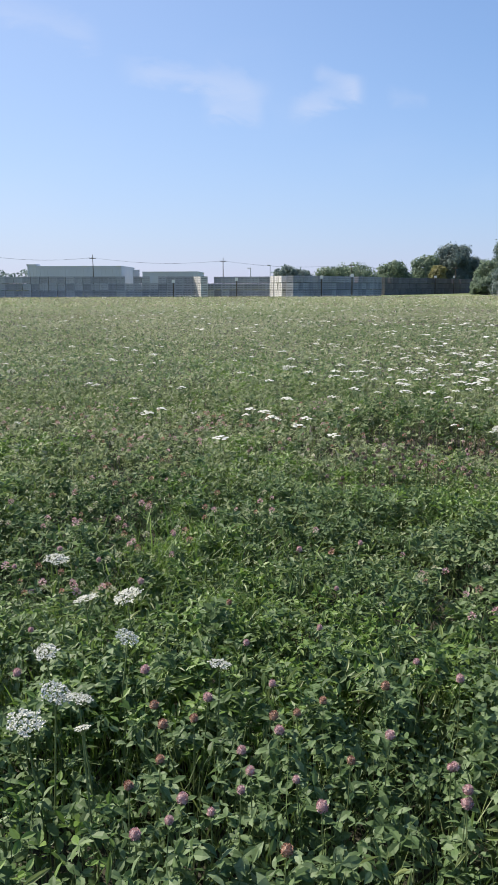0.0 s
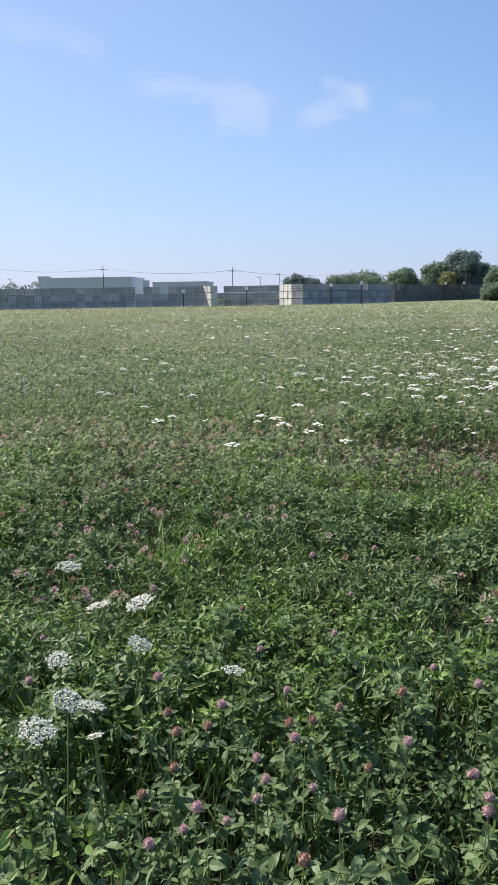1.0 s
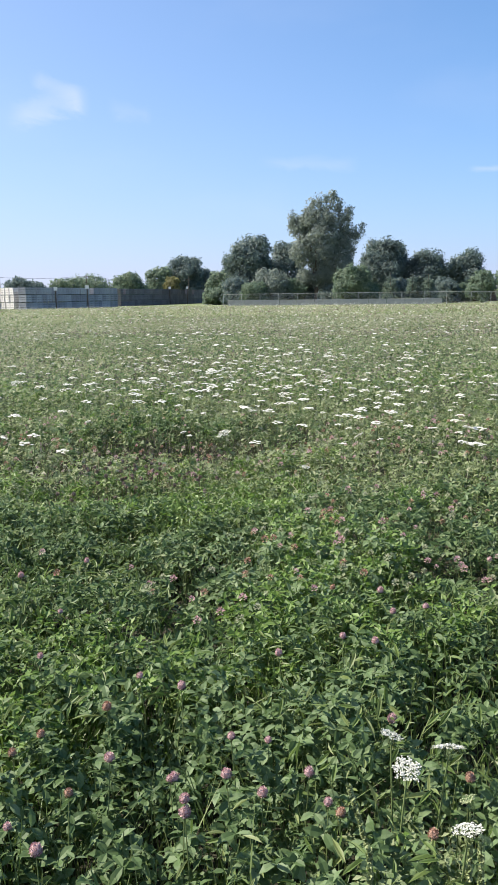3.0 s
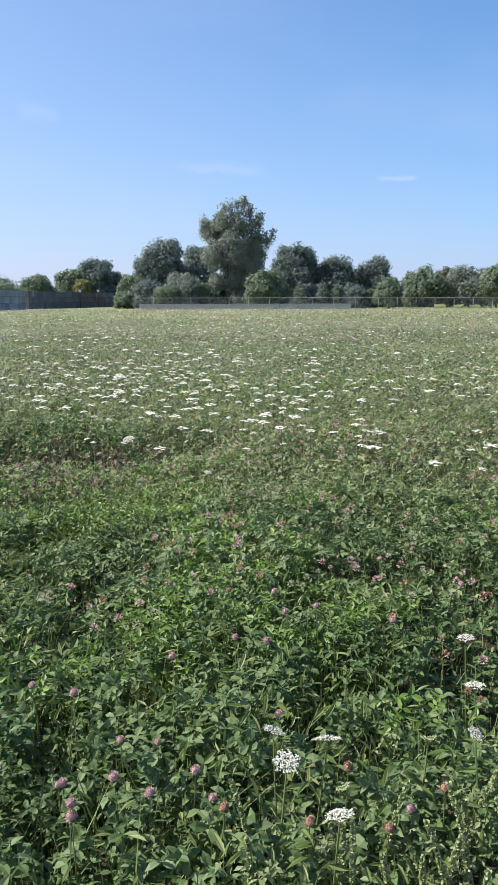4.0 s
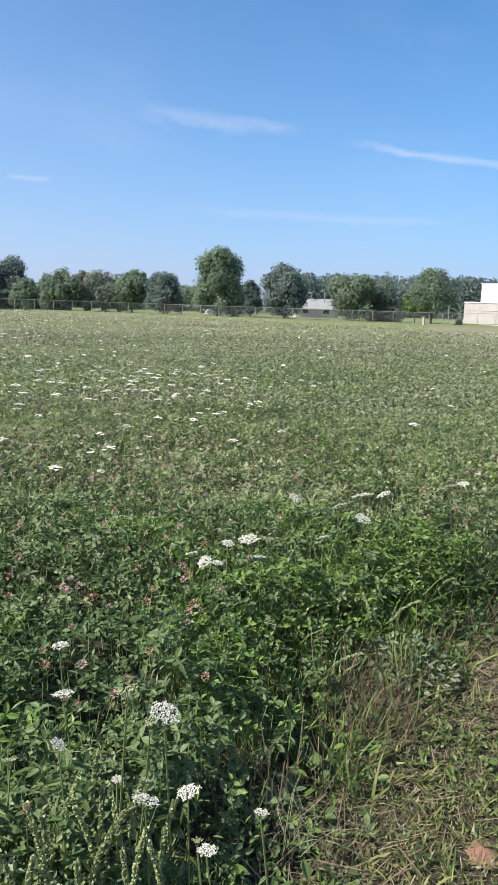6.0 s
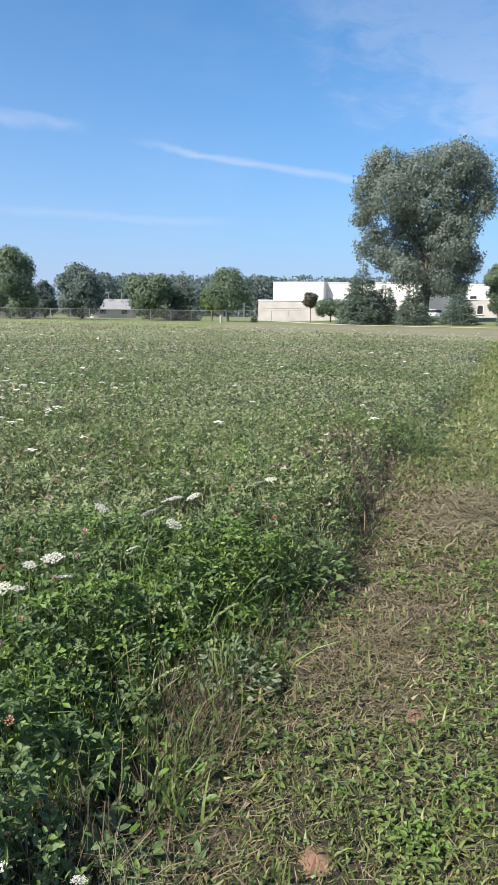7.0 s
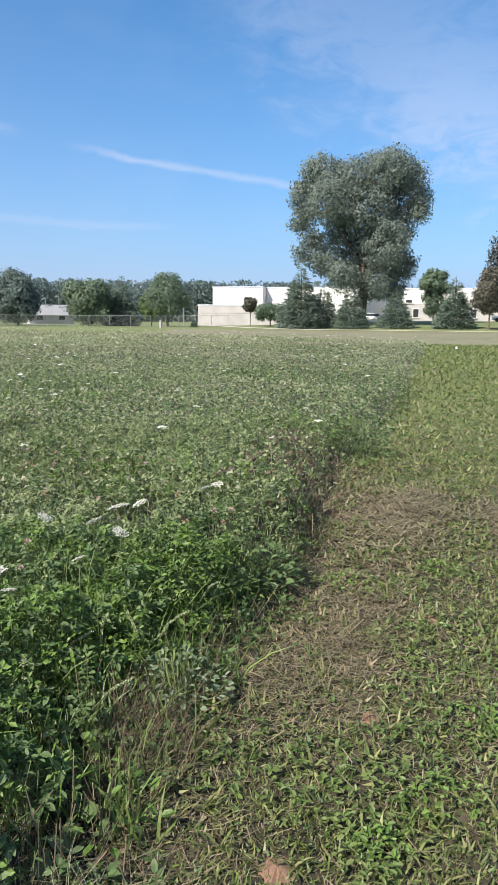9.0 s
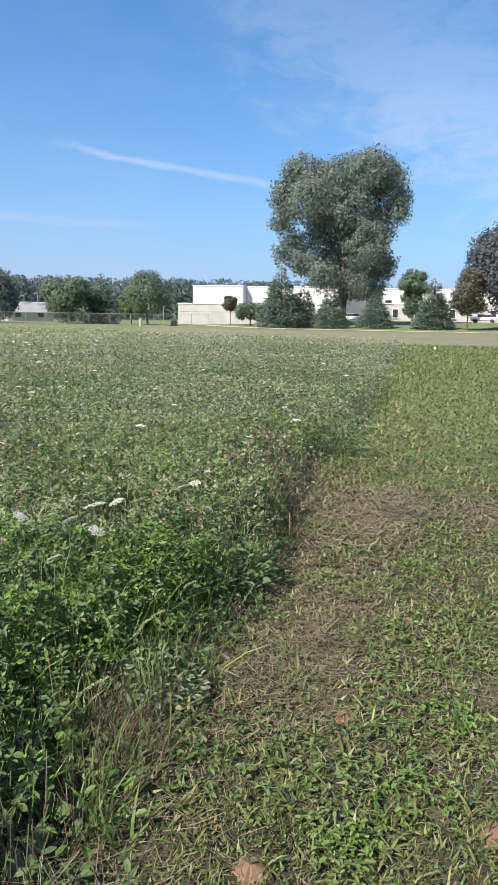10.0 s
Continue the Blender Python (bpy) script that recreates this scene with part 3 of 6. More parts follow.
x, y = ring_points(r, 0.75, 7.0, 420)
k = r.uniform(0, 1, len(x)) < 0.6 * (1 - rim(x, y))
blades(s, r, x[k], y[k], 0.16, 0.007, 0, 0.45)
x, y = ring_points(r, 0.75, 7.0, 2600)
k = r.uniform(0, 1, len(x)) < (0.30 + 0.60 * ease((x - 2.3) / 0.7)) * (1 - rim(x, y))
x, y = x[k], y[k]
n = len(x)
s.add(SPRIG, np.stack([x, y, 0.02 + r.exponential(0.02, n)], 1), turns(r.uniform(0, 6.28, n), r.normal(1.45, 0.25, n), r.uniform(-1, 1, n)), np.stack([np.full(n, 0.0028), np.ones(n), r.uniform(0.05, 0.16, n)], 1), 4)
x, y = r.uniform(1.1, 5.5, 5200), r.uniform(0.5, 2.0, 5200)
k = (y > meadow_edge(x) - 0.02) & (r.uniform(0, 1, len(x)) < (1.1 - rim(x, y)) * (0.30 + 0.70 * ease((x - 2.4) / 0.6))) & (vnoise(x, y, 0.22, 27) > 0.30)
x, y = x[k], y[k]
n = len(x)
up = 0.03 + (0.05 + 0.16 * vnoise(x, y, 0.3, 28)) * r.uniform(0.2, 1, n) * (0.35 + 0.65 * ease((y - meadow_edge(x)) / 0.3))
for m, f in ((6, vnoise(x, y, 0.4, 29) > 0.72), (0, vnoise(x, y, 0.4, 29) <= 0.72)):
    c = f.sum()
    s.add(LEAFLET, np.stack([x, y, up], 1)[f], turns(r.uniform(0, 6.28, c), r.normal(0.15, 0.4, c), r.normal(0, 0.4, c)), 0.042 * r.uniform(0.5, 1.4, c), m)
x, y = r.uniform(1.2, 4.6, 2600), r.uniform(0.6, 2.0, 2600)
k = (y > meadow_edge(x)) & (vnoise(x, y, 0.35, 30) > 0.5) & (r.uniform(0, 1, len(x)) < 1.15 - rim(x, y))
blades(s, r, x[k], y[k], 0.26, 0.008, 0, 0.4)
tagged(new("clover_meadow", s.mesh("clover_meadow", LEAFY)), "dense green clover and grass of the meadow", "meadow plants", kind="stuff")

# middle
s = Soup()
shoots(s, r, *ring_points(r, 4.6, 9.5, 26), 8, 0.038, 0, OVAL)
shoots(s, r, *ring_points(r, 4.6, 9.5, 44), 8, 0.036, 1, OVAL)
clover(s, r, *ring_points(r, 4.7, 9.5, 120), 0.036, 0.10, 1, OVAL)
x, y = r.normal(1.3, 0.6, 150), r.normal(6.95, 0.22, 150)
shoots(s, r, x, y, 9, 0.042, 0, OVAL)
clover(s, r, r.uniform(-0.4, 3.4, 900), r.normal(6.6, 0.16, 900), 0.042, 0.28, 0, OVAL)
x, y = ring_points(r, 4.5, 9.0, 360)
k = vnoise(x, y, 0.9, 22) > 0.45
clover(s, r, x[k], y[k], 0.034, 0.05, 1, OVAL)
x, y = ring_points(r, 5.5, 13, 40)
k = vnoise(x, y, 1.5, 26) > 0.66
shoots(s, r, x[k], y[k], 8, 0.036, 6, OVAL)
blades(s, r, *ring_points(r, 4.5, 9.0, 60), 0.42, 0.008, 2)
blades(s, r, *ring_points(r, 4.5, 9.0, 14), 0.50, 0.006, 5)
stalks(s, r, *ring_points(r, 4.5, 9.0, 70), 1.05, 0.003, 3)
stalks(s, r, *ring_points(r, 4.5, 9.0, 14), 1.1, 0.003, 4)
x, y = ring_points(r, 4.5, 9.0, 300)
k = vnoise(x, y, 1.1, 24) > 0.5
lances(s, r, x[k], y[k], 0.052, 2)
tagged(new("meadow_plants", s.mesh("meadow_plants", LEAFY)), "mixed green meadow plants, clover and grass", "meadow plants", kind="stuff")


def sward(s, r, r0, r1, per_m2, leaf, mat, low=0.05, test=None):
    """Single leaves for the farther meadow, steeper than near ones."""
    x, y = ring_points(r, r0, r1, per_m2 * 1.5, test)
    v = 0.6 * vnoise(x, y, 4.0, 70) + 0.4 * vnoise(x, y, 1.2, 71)
    lean = {0: 1 - v, 1: 0.5 + 0 * v, 5: v, 7: 1.6 * vnoise(x, y, 5.0, 72) - 0.35}[mat]
    if mat == 7:      # reddish seed heads towards the far fence
        lean = lean + 1.3 * np.exp(-((np.degrees(np.arctan2(x, y)) - 46) / 9) ** 2) * ease((np.hypot(x, y) - 38) / 25)
    k = r.uniform(0, 1, len(x)) < 0.667 * np.clip(1 + 2.4 * (lean - 0.5), 0.1, 1.5)
    x, y = x[k], y[k]
    n = len(x)
    z = canopy(x, y) - np.minimum(r.exponential(0.08, n), 0.3) + low
    s.add(LEAF3, np.stack([x, y, z - leaf * 0.5], 1), turns(r.uniform(0, 6.28, n), r.normal(0.3, 0.45, n), r.normal(0, 0.45, n)), leaf * r.uniform(0.6, 1.4, n), mat)


s = Soup()
for r0, r1, leaf, c, w, g, h in ((5.2, 9.2, 0.038, 0, 130, 80, 25), (9, 14, 0.044, 230, 210, 130, 35), (14, 22, 0.050, 110, 130, 110, 38), (22, 34, 0.064, 24, 50, 68, 23), (34, 50, 0.080, 8, 26, 38, 15), (50, 114, 0.155, 1.2, 4.6, 7.6, 3.6)):
    sward(s, r, r0, r1, c, leaf * 1.05, 0)
    sward(s, r, r0, r1, w, leaf, 1)
    sward(s, r, r0, r1, g, leaf * 0.92, 5)
    sward(s, r, r0, r1, h, leaf * 0.85, 7)
blades(s, r, *ring_points(r, 9, 22, 24), 0.44, 0.007, 2)
blades(s, r, *ring_points(r, 9, 22, 16), 0.48, 0.006, 5)
tagged(new("meadow_plants", s.mesh("meadow_plants", LEAFY)), "far mixed green meadow plants", "meadow plants", kind="stuff")

# the meadow beyond the seen part
s = Soup()
n = 30000
d, b = np.sqrt(r.uniform(0.6, 200, n)), np.radians(r.uniform(-95, -23, n))
x, y = d * np.sin(b), d * np.cos(b)
k = y > meadow_edge(x)
x, y = x[k], y[k]
n = len(x)
s.add(OVAL, np.stack([x, y, canopy(x, y) * r.uniform(0.5, 1, n)], 1), turns(r.uniform(0, 6.28, n), r.normal(0, 0.5, n), r.normal(0, 0.5, n)), 0.085 * r.uniform(0.6, 1.3, n), 0)
tagged(new("meadow_plants", s.mesh("meadow_plants", LEAFY)), "green clover of the meadow's far corner", "meadow plants", kind="stuff")

# a floor of matted leaves under the tops, so that no bare soil shows far off
s = Soup()
x, y = ring_points(r, 1.0, 60, 9)
n = len(x)
d = np.hypot(x, y)
s.add(RHOMB, np.stack([x, y, canopy(x, y) * 0.33], 1), turns(r.uniform(0, 6.28, n), r.normal(0, 0.25, n), r.normal(0, 0.25, n)), 0.10 + 0.0035 * d)
tagged(new("leaf_litter", s.mesh("leaf_litter", [CLOVER])), "low shaded leaves under the meadow plants", "meadow plants", kind="stuff")

# ---- mown strip ----


def in_strip(x, y):
    return (y < meadow_edge(x) + 0.10 + 0.12 * ease((x - 2.3) / 0.5)) & (x < 49.4) & (x > 0.2)


def patchy(x, y):
    """0 on bare thatch, 1 in green turf."""
    side = ease((meadow_edge(x) - y - 0.05) / (1.35 - 0.6 * ease((x - 4.5) / 3)))
    v = 0.5 * vnoise(x, y, 0.8, 31) + 0.5 * vnoise(x, y, 0.25, 32)
    far_green = ease((x - 6.8) / 4.0)
    worn = np.exp(-(((x - 6.5) / 0.9) ** 2 + ((y - 0.7) / 0.32) ** 2)) + 0.8 * np.exp(-(((x - 6.6) / 0.7) ** 2 + ((y + 0.1) / 0.4) ** 2))
    worn = worn + 0.9 * np.exp(-(((x - 11.2) / 1.2) ** 2 + ((y - 1.1) / 0.3) ** 2)) + 0.7 * np.exp(-(((x - 4.3) / 0.8) ** 2 + ((y - 0.65) / 0.25) ** 2))
    return ease((v * (0.30 + 0.85 * side) + 0.3 * far_green + 0.02 - 0.32 * worn) / 0.40)


def thinning(r, d0, d1, first, power):
    """Random places in the strip, thinning out with distance; first is the number on a square metre at one metre."""
    n = int(first * radians(46) * (d1 ** (2 - power) - d0 ** (2 - power)) / (2 - power))
    d = (r.uniform(0, 1, n) * (d1 ** (2 - power) - d0 ** (2 - power)) + d0 ** (2 - power)) ** (1 / (2 - power))
    b = np.radians(r.uniform(52, 98, n))
    x, y = d * np.sin(b), d * np.cos(b)
    k = in_strip(x, y)
    return x[k], y[k], d[k]


s = Soup()
# turf blades
for d0, d1, shape, first, power in ((0.9, 2.9, BLADE, 25000, 1.35), (2.9, 30, SPIKE, 17000, 1.33)):
    x, y, d = thinning(r, d0, d1, first, power)
    k = r.uniform(0, 1, len(x)) < 0.10 + 0.90 * patchy(x, y)
    x, y, d = x[k], y[k], d[k]
    n = len(x)
    t = 0.036 * r.uniform(0.4, 1.5, n)
    w = 0.0036 * (d / 1.5) ** 0.6 * r.uniform(0.6, 1.5, n)
    hue = r.uniform(0, 1, n) + 0.25 * (vnoise(x, y, 0.5, 34) - 0.5)
    for m, lo, hi in ((0, -9, 0.42), (3, 0.42, 0.74), (4, 0.74, 9)):
        f = (hue >= lo) & (hue < hi)
        c = f.sum()
        s.add(shape, np.stack([x, y, np.full(n, 0.008)], 1)[f], turns(r.uniform(0, 6.28, c), r.normal(0, 0.85, c), r.normal(0, 0.85, c)), np.stack([w, t, t], 1)[f], m)
# a mat of small leaves and clippings, green or dry
x, y, d = thinning(r, 0.9, 49, 22000, 1.36)
k = r.uniform(0, 1, len(x)) < 0.55 + 0.45 * ease((d - 2.5) / 2)
x, y, d = x[k], y[k], d[k]
n = len(x)
share = 0.12 + 0.80 * patchy(x, y)
pick = r.uniform(0, 1, n)
size = 0.0135 * (d / 1.5) ** 0.58 * r.uniform(0.5, 1.6, n)
p = np.stack([x, y, 0.008 + 0.036 * r.uniform(0, 1, n) * (0.15 + vnoise(x, y, 0.11, 37))], 1)
way_ = turns(r.uniform(0, 6.28, n), r.normal(0.25, 0.45, n), r.normal(0, 0.45, n))
green = pick < share
kind_ = r.uniform(0, 1, n) + 0.3 * (vnoise(x, y, 0.35, 38) - 0.5)
for m, f in ((0, green & (kind_ < 0.40)), (3, green & (kind_ >= 0.40) & (kind_ < 0.82)), (2, green & (kind_ >= 0.82)), (4, ~green & (kind_ < 0.5)), (1, ~green & (kind_ >= 0.5))):
    s.add(LEAF3, p[f], way_[f], np.stack([size * 0.62, size * 1.4, size], 1)[f], m)
# straw and clippings
x, y, d = thinning(r, 0.9, 30, 21000, 1.35)
k = r.uniform(0, 1, len(x)) > 0.68 * patchy(x, y) + 0.30 * (1 - ease((d - 2.4) / 1.5))
x, y, d = x[k], y[k], d[k]
n = len(x)
s.add(SPRIG, np.stack([x, y, 0.016 + r.exponential(0.010, n)], 1), turns(r.uniform(0, 6.28, n), r.normal(1.5, 0.2, n), r.uniform(-1, 1, n)),
      np.stack([0.0018 * (d / 1.5) ** 0.6 * r.uniform(0.6, 1.6, n), np.ones(n), r.uniform(0.02, 0.10, n) * (1 + d * 0.03)], 1), 1)
x, y = np.concatenate([r.normal(6.5, 0.5, 3600), r.normal(6.7, 0.4, 1300), r.normal(3.9, 0.5, 1000)]), np.concatenate([r.normal(0.72, 0.17, 3600), r.normal(-0.1, 0.2, 1300), r.normal(0.75, 0.16, 1000)])
n = len(x)
s.add(SPRIG, np.stack([x, y, 0.03 + r.exponential(0.012, n)], 1), turns(r.uniform(0, 6.28, n), r.normal(1.5, 0.2, n), r.uniform(-1, 1, n)),
      np.stack([r.uniform(0.5, 1.2, n) * np.where(x > 5.2, 0.009, 0.0032), np.ones(n), r.uniform(0.04, 0.12, n)], 1), 4)
# crabgrass and plantain rosettes
x, y, d = thinning(r, 1.0, 9, 150, 1.2)
k = (patchy(x, y) > 0.25) | (r.uniform(0, 1, len(x)) < 0.15)
x, y = x[k], y[k]
big = r.uniform(0.5, 1.25, len(x))
for j in range(9):
    n = len(x)
    t = 0.075 * big * r.uniform(0.6, 1.2, n)
    s.add(BLADE, np.stack([x + r.normal(0, 0.012, n), y + r.normal(0, 0.012, n), np.full(n, 0.012)], 1), turns(j * 0.698 + x * 90 + r.normal(0, 0.2, n), r.normal(-0.75, 0.3, n), r.normal(0, 0.2, n)), np.stack([0.0095 * big * r.uniform(0.7, 1.3, n), t, t], 1), 3)
# low clover and weeds, in drifts
x, y, d = thinning(r, 0.9, 10, 1900, 1.0)
k = (patchy(x, y) > 0.2) & (vnoise(x, y, 0.3, 36) > 0.46)
x, y = x[k], y[k]
n = len(x)
for j in range(3):
    s.add(LEAFLET, np.stack([x, y, np.full(n, 0.030) + 0.03 * vnoise(x, y, 0.12, 40)], 1), turns(np.full(n, 2.0944 * j) + x * 70, r.normal(0.05, 0.4, n), r.normal(0, 0.4, n)), 0.023 * r.uniform(0.5, 1.5, n), 0)
# turf round about and behind
n = 44000
x, y = r.uniform(-9, 10, n), r.uniform(-9, 1.6, n)
k = (y < meadow_edge(x)) & ~((np.degrees(np.arctan2(x, y)) > 50) & (np.degrees(np.arctan2(x, y)) < 99) & (np.hypot(x, y) > 0.9)) & (np.hypot(x, y) > 0.3)
x, y = x[k], y[k]
n = len(x)
dry = r.uniform(0, 1, n) > 0.35 + 0.5 * vnoise(x, y, 0.9, 39)
for m, f in ((3, ~dry), (4, dry)):
    c = f.sum()
    s.add(LEAF3, np.stack([x, y, np.full(n, 0.02)], 1)[f], turns(r.uniform(0, 6.28, c), r.normal(0.2, 0.4, c), r.normal(0, 0.4, c)), 0.05 * r.uniform(0.6, 1.4, c), m)
tagged(new("short_grass", s.mesh("short_grass", [GRASS, STRAW, CLOVER, TURF, TURF_PALE])), "short mown grass with dry straw and clover", "grass", kind="stuff")

# ---- flowers ----
FLORET = ([(math.cos(a) * 0.5, math.sin(a) * 0.5, 0.06 * (-1) ** i) for i, a in enumerate(np.linspace(0, 6.2832, 7)[:-1])], [(0, 1, 2, 3, 4, 5)])


def umbel_mesh(seed, mat, heads=28, florets=15, closed=0.0):
    """A flat umbel of unit width: rays, each with a tuft of florets."""
    q = np.random.default_rng(seed)
    s = Soup()
    i = np.arange(heads)
    rad = 0.43 * np.sqrt((i + 0.5) / heads) * (1 - 0.5 * closed)
    a = i * 2.39996 + q.normal(0, 0.15, heads)
    c = np.stack([rad * np.cos(a), rad * np.sin(a), 0.08 * np.cos(rad * 3.4) + closed * rad * 1.2 + q.normal(0, 0.012, heads)], 1)
    pick = np.repeat(i, florets)
    n = len(pick)
    off = q.normal(0, 0.042, (n, 3)) * np.array([1, 1, 0.4])
    s.add(FLORET, c[pick] + off, turns(q.uniform(0, 6.28, n), q.normal(0, 0.35, n), q.normal(0, 0.35, n)), q.uniform(0.040, 0.064, n), 0)
    hub = np.array([0, 0, -0.38])
    d = c - hub
    yaw, tilt = outward(d)
    s.add(([(-0.5, 0, 0), (0.5, 0, 0), (0.5, 1, 0), (-0.5, 1, 0)], [(0, 1, 2, 3)]), np.repeat(hub[None], heads, 0), turns(yaw, tilt), np.stack([np.full(heads, 0.014), np.linalg.norm(d, axis=1), np.ones(heads)], 1), 1)
    return s.mesh("flower_head", [mat, STEM])


UMBELS = [umbel_mesh(k, WHITE_PETAL) for k in range(4)]
UMBELS_GREEN = [umbel_mesh(9, GREEN_UMBEL, 22, 8, 0.3), umbel_mesh(10, GREEN_UMBEL, 20, 8, 0.6)]


def stem_mesh(tall, thick, bend):
    bm = bmesh.new()
    tube(bm, [(bend, 0, -0.02), (bend * 0.7, bend * 0.2, tall * 0.5), (0, 0, tall)], [thick, thick * 0.8, thick * 0.6], 5)
    return finish(bm, "stem", STEM)


STEMS = [stem_mesh(1.0, 0.0034, b) for b in (0.05, -0.04, 0.02)]
q = np.random.default_rng(5)


def wild_carrot(x, y, z, wide, meshes=UMBELS, label="wild carrot plant with a flat white umbel", group="white umbels"):
    ob = tagged(new("wild_carrot"), label, "wildflower", group)
    ob.location, ob.rotation_euler = (x, y, 0), (0, 0, q.uniform(0, 6.28))
    stem = part("stem", STEMS[q.integers(3)], ob)
    stem.scale = (1, 1, z - wide * 0.38)
    head = part("flower_head", meshes[q.integers(len(meshes))], ob)
    head.location, head.scale = (0, 0, z), (wide, wide, wide)
    head.rotation_euler = (q.normal(0, 0.26), q.normal(0, 0.26), 0)


NEAR_CARROT = [(-0.70, 2.64, .58, .10), (-0.52, 2.28, .58, .084), (-0.39, 2.30, .58, .105), (-0.35, 2.03, .57, .08), (-0.55, 1.92, .58, .078),
               (-0.08, 1.87, .57, .066), (-0.47, 1.69, .59, .089), (-0.41, 1.68, .58, .076), (-0.51, 1.58, .58, .092), (-0.38, 1.57, .57, .046),
               (0.47, 9.55, .56, .12), (-2.85, 9.17, .56, .12), (1.76, 5.32, .56, .10), (1.86, 4.05, .56, .056), (2.61, 4.84, .56, .082),
               (3.52, 4.85, .56, .09), (4.84, 6.29, .56, .11), (3.84, 7.39, .56, .11), (3.13, 4.27, .56, .085), (0.89, 1.27, .58, .068), (0.90, 1.07, .58, .064)]
EDGE_CARROT = [(0.91, 1.37, .58, .050), (1.01, 1.30, .57, .066), (1.47, 1.33, .58, .056), (1.64, 1.56, .58, .050), (1.33, 1.17, .57, .038),
               (1.37, 0.93, .52, .060), (1.45, 0.88, .52, .050), (1.50, 0.72, .52, .031), (1.34, 0.73, .52, .037), (1.38, 1.03, .52, .026),
               (4.79, 1.67, .53, .078), (4.67, 1.70, .53, .074), (4.07, 1.96, .53, .118), (4.18, 1.89, .53, .088), (3.80, 1.95, .52, .086),
               (3.67, 1.73, .52, .084), (3.22, 1.68, .53, .066), (2.96, 1.91, .53, .090), (2.85, 1.94, .53, .056), (2.82, 1.74, .52, .060),
               (2.63, 1.96, .53, .055), (2.62, 1.87, .52, .064), (2.64, 1.82, .52, .052), (3.77, 2.22, .52, .075)]
for c in NEAR_CARROT + [(1.62, 1.12, .56, .088)]:
    wild_carrot(*c)
for x, y, z, w in EDGE_CARROT:
    wild_carrot(x, y, z + 0.015, w * 1.12)
for c in ((1.38, 1.00, .75, .070), (1.57, 1.12, .55, .050), (1.38, 0.79, .50, .03), (1.45, 1.01, .50, .042), (1.00, 1.20, .52, .05), (1.25, 1.24, .55, .05)):
    wild_carrot(*c, UMBELS_GREEN, "wild carrot plant with a closing greenish umbel", "greenish umbels")

PETAL = ([(0, 0, 0), (0.16, 0.55, 0.03), (0, 1, 0.10), (-0.16, 0.55, 0.03)], [(0, 1, 2, 3)])


def clover_head(seed, mat):
    """A clover head of unit height: petals packed round an oval heart."""
    z = np.random.default_rng(seed)
    n = 120
    i = np.arange(n)
    u = 1 - 1.8 * (i + 0.5) / n
    a = i * 2.39996
    d = np.stack([np.sqrt(1 - u ** 2) * np.cos(a), np.sqrt(1 - u ** 2) * np.sin(a), u], 1)
    yaw, tilt = outward(d + np.array([0, 0, 0.55]) + z.normal(0, 0.2, (n, 3)))
    s = Soup()
    s.add(PETAL, d * np.array([0.30, 0.30, 0.33]), turns(yaw, tilt, z.uniform(-0.6, 0.6, n)), np.stack([z.uniform(0.30, 0.42, n), z.uniform(0.13, 0.20, n), z.uniform(0.2, 0.3, n)], 1))
    bm = bmesh.new()
    bmesh.ops.create_icosphere(bm, subdivisions=1, radius=0.36)
    core = ([tuple(v.co) for v in bm.verts], [tuple(v.index for v in f.verts) for f in bm.faces])
    bm.free()
    s.add(core, np.array([[0, 0, 0.02]]), turns(np.zeros(1), np.zeros(1)), np.array([[1.0, 1.0, 1.08]]))
    return s.mesh("flower_head", [mat])


HEADS = [clover_head(k, PINK) for k in range(3)]
HEADS_BROWN = [clover_head(k + 5, BROWN_HEAD) for k in range(2)]
BRACT = Soup()
for k in range(3):
    BRACT.add(LEAFLET, np.array([[0, 0, -0.35]]), turns(np.array([2.0944 * k]), np.array([0.25])), np.array([1.1]))
BRACT = BRACT.mesh("bract", [CLOVER])


def clover_flower(x, y, z, size, faded=False):
    ob = tagged(new("clover_flower"), "faded brown clover head on a green stem" if faded else "pink red-clover head on a green stem", "wildflower", "clover flowers")
    ob.location, ob.rotation_euler = (x, y, 0), (0, 0, q.uniform(0, 6.28))
    part("stem", STEMS[q.integers(3)], ob).scale = (0.6, 0.6, z - 0.2 * size)
    hs = HEADS_BROWN if faded else HEADS
    head = part("flower_head", hs[q.integers(len(hs))], ob)
    head.location, head.scale, head.rotation_euler = (0, 0, z), (size, size, size), (q.normal(0, 0.25), q.normal(0, 0.25), 0)
    leaf = part("bract", BRACT, ob)
    leaf.location, leaf.scale = (0, 0, z), (size, size, size)


PINK_A = [(-0.29, 1.95), (-0.01, 2.1), (-0.11, 1.83), (0.06, 1.87), (0.19, 1.82), (0.36, 1.87), (0.48, 2.04), (0.57, 1.91), (0.07, 1.66), (-0.02, 1.59),
          (0.0, 1.51), (-0.02, 1.45), (0.1, 1.49), (0.23, 1.57), (0.07, 1.29), (0.45, 1.41), (0.46, 1.54), (-0.14, 1.4), (-0.08, 1.38), (-0.23, 1.34), (-0.16, 1.33),
          (0.15, 1.42), (0.22, 2.25), (0.31, 2.58), (0.46, 3.03), (0.2, 2.93), (-0.78, 3.0), (-0.89, 2.75), (-0.69, 2.25), (-0.66, 2.0), (-0.39, 2.6),
          (-0.32, 3.1), (-0.07, 2.45), (-0.6, 2.9), (0.33, 1.63)]
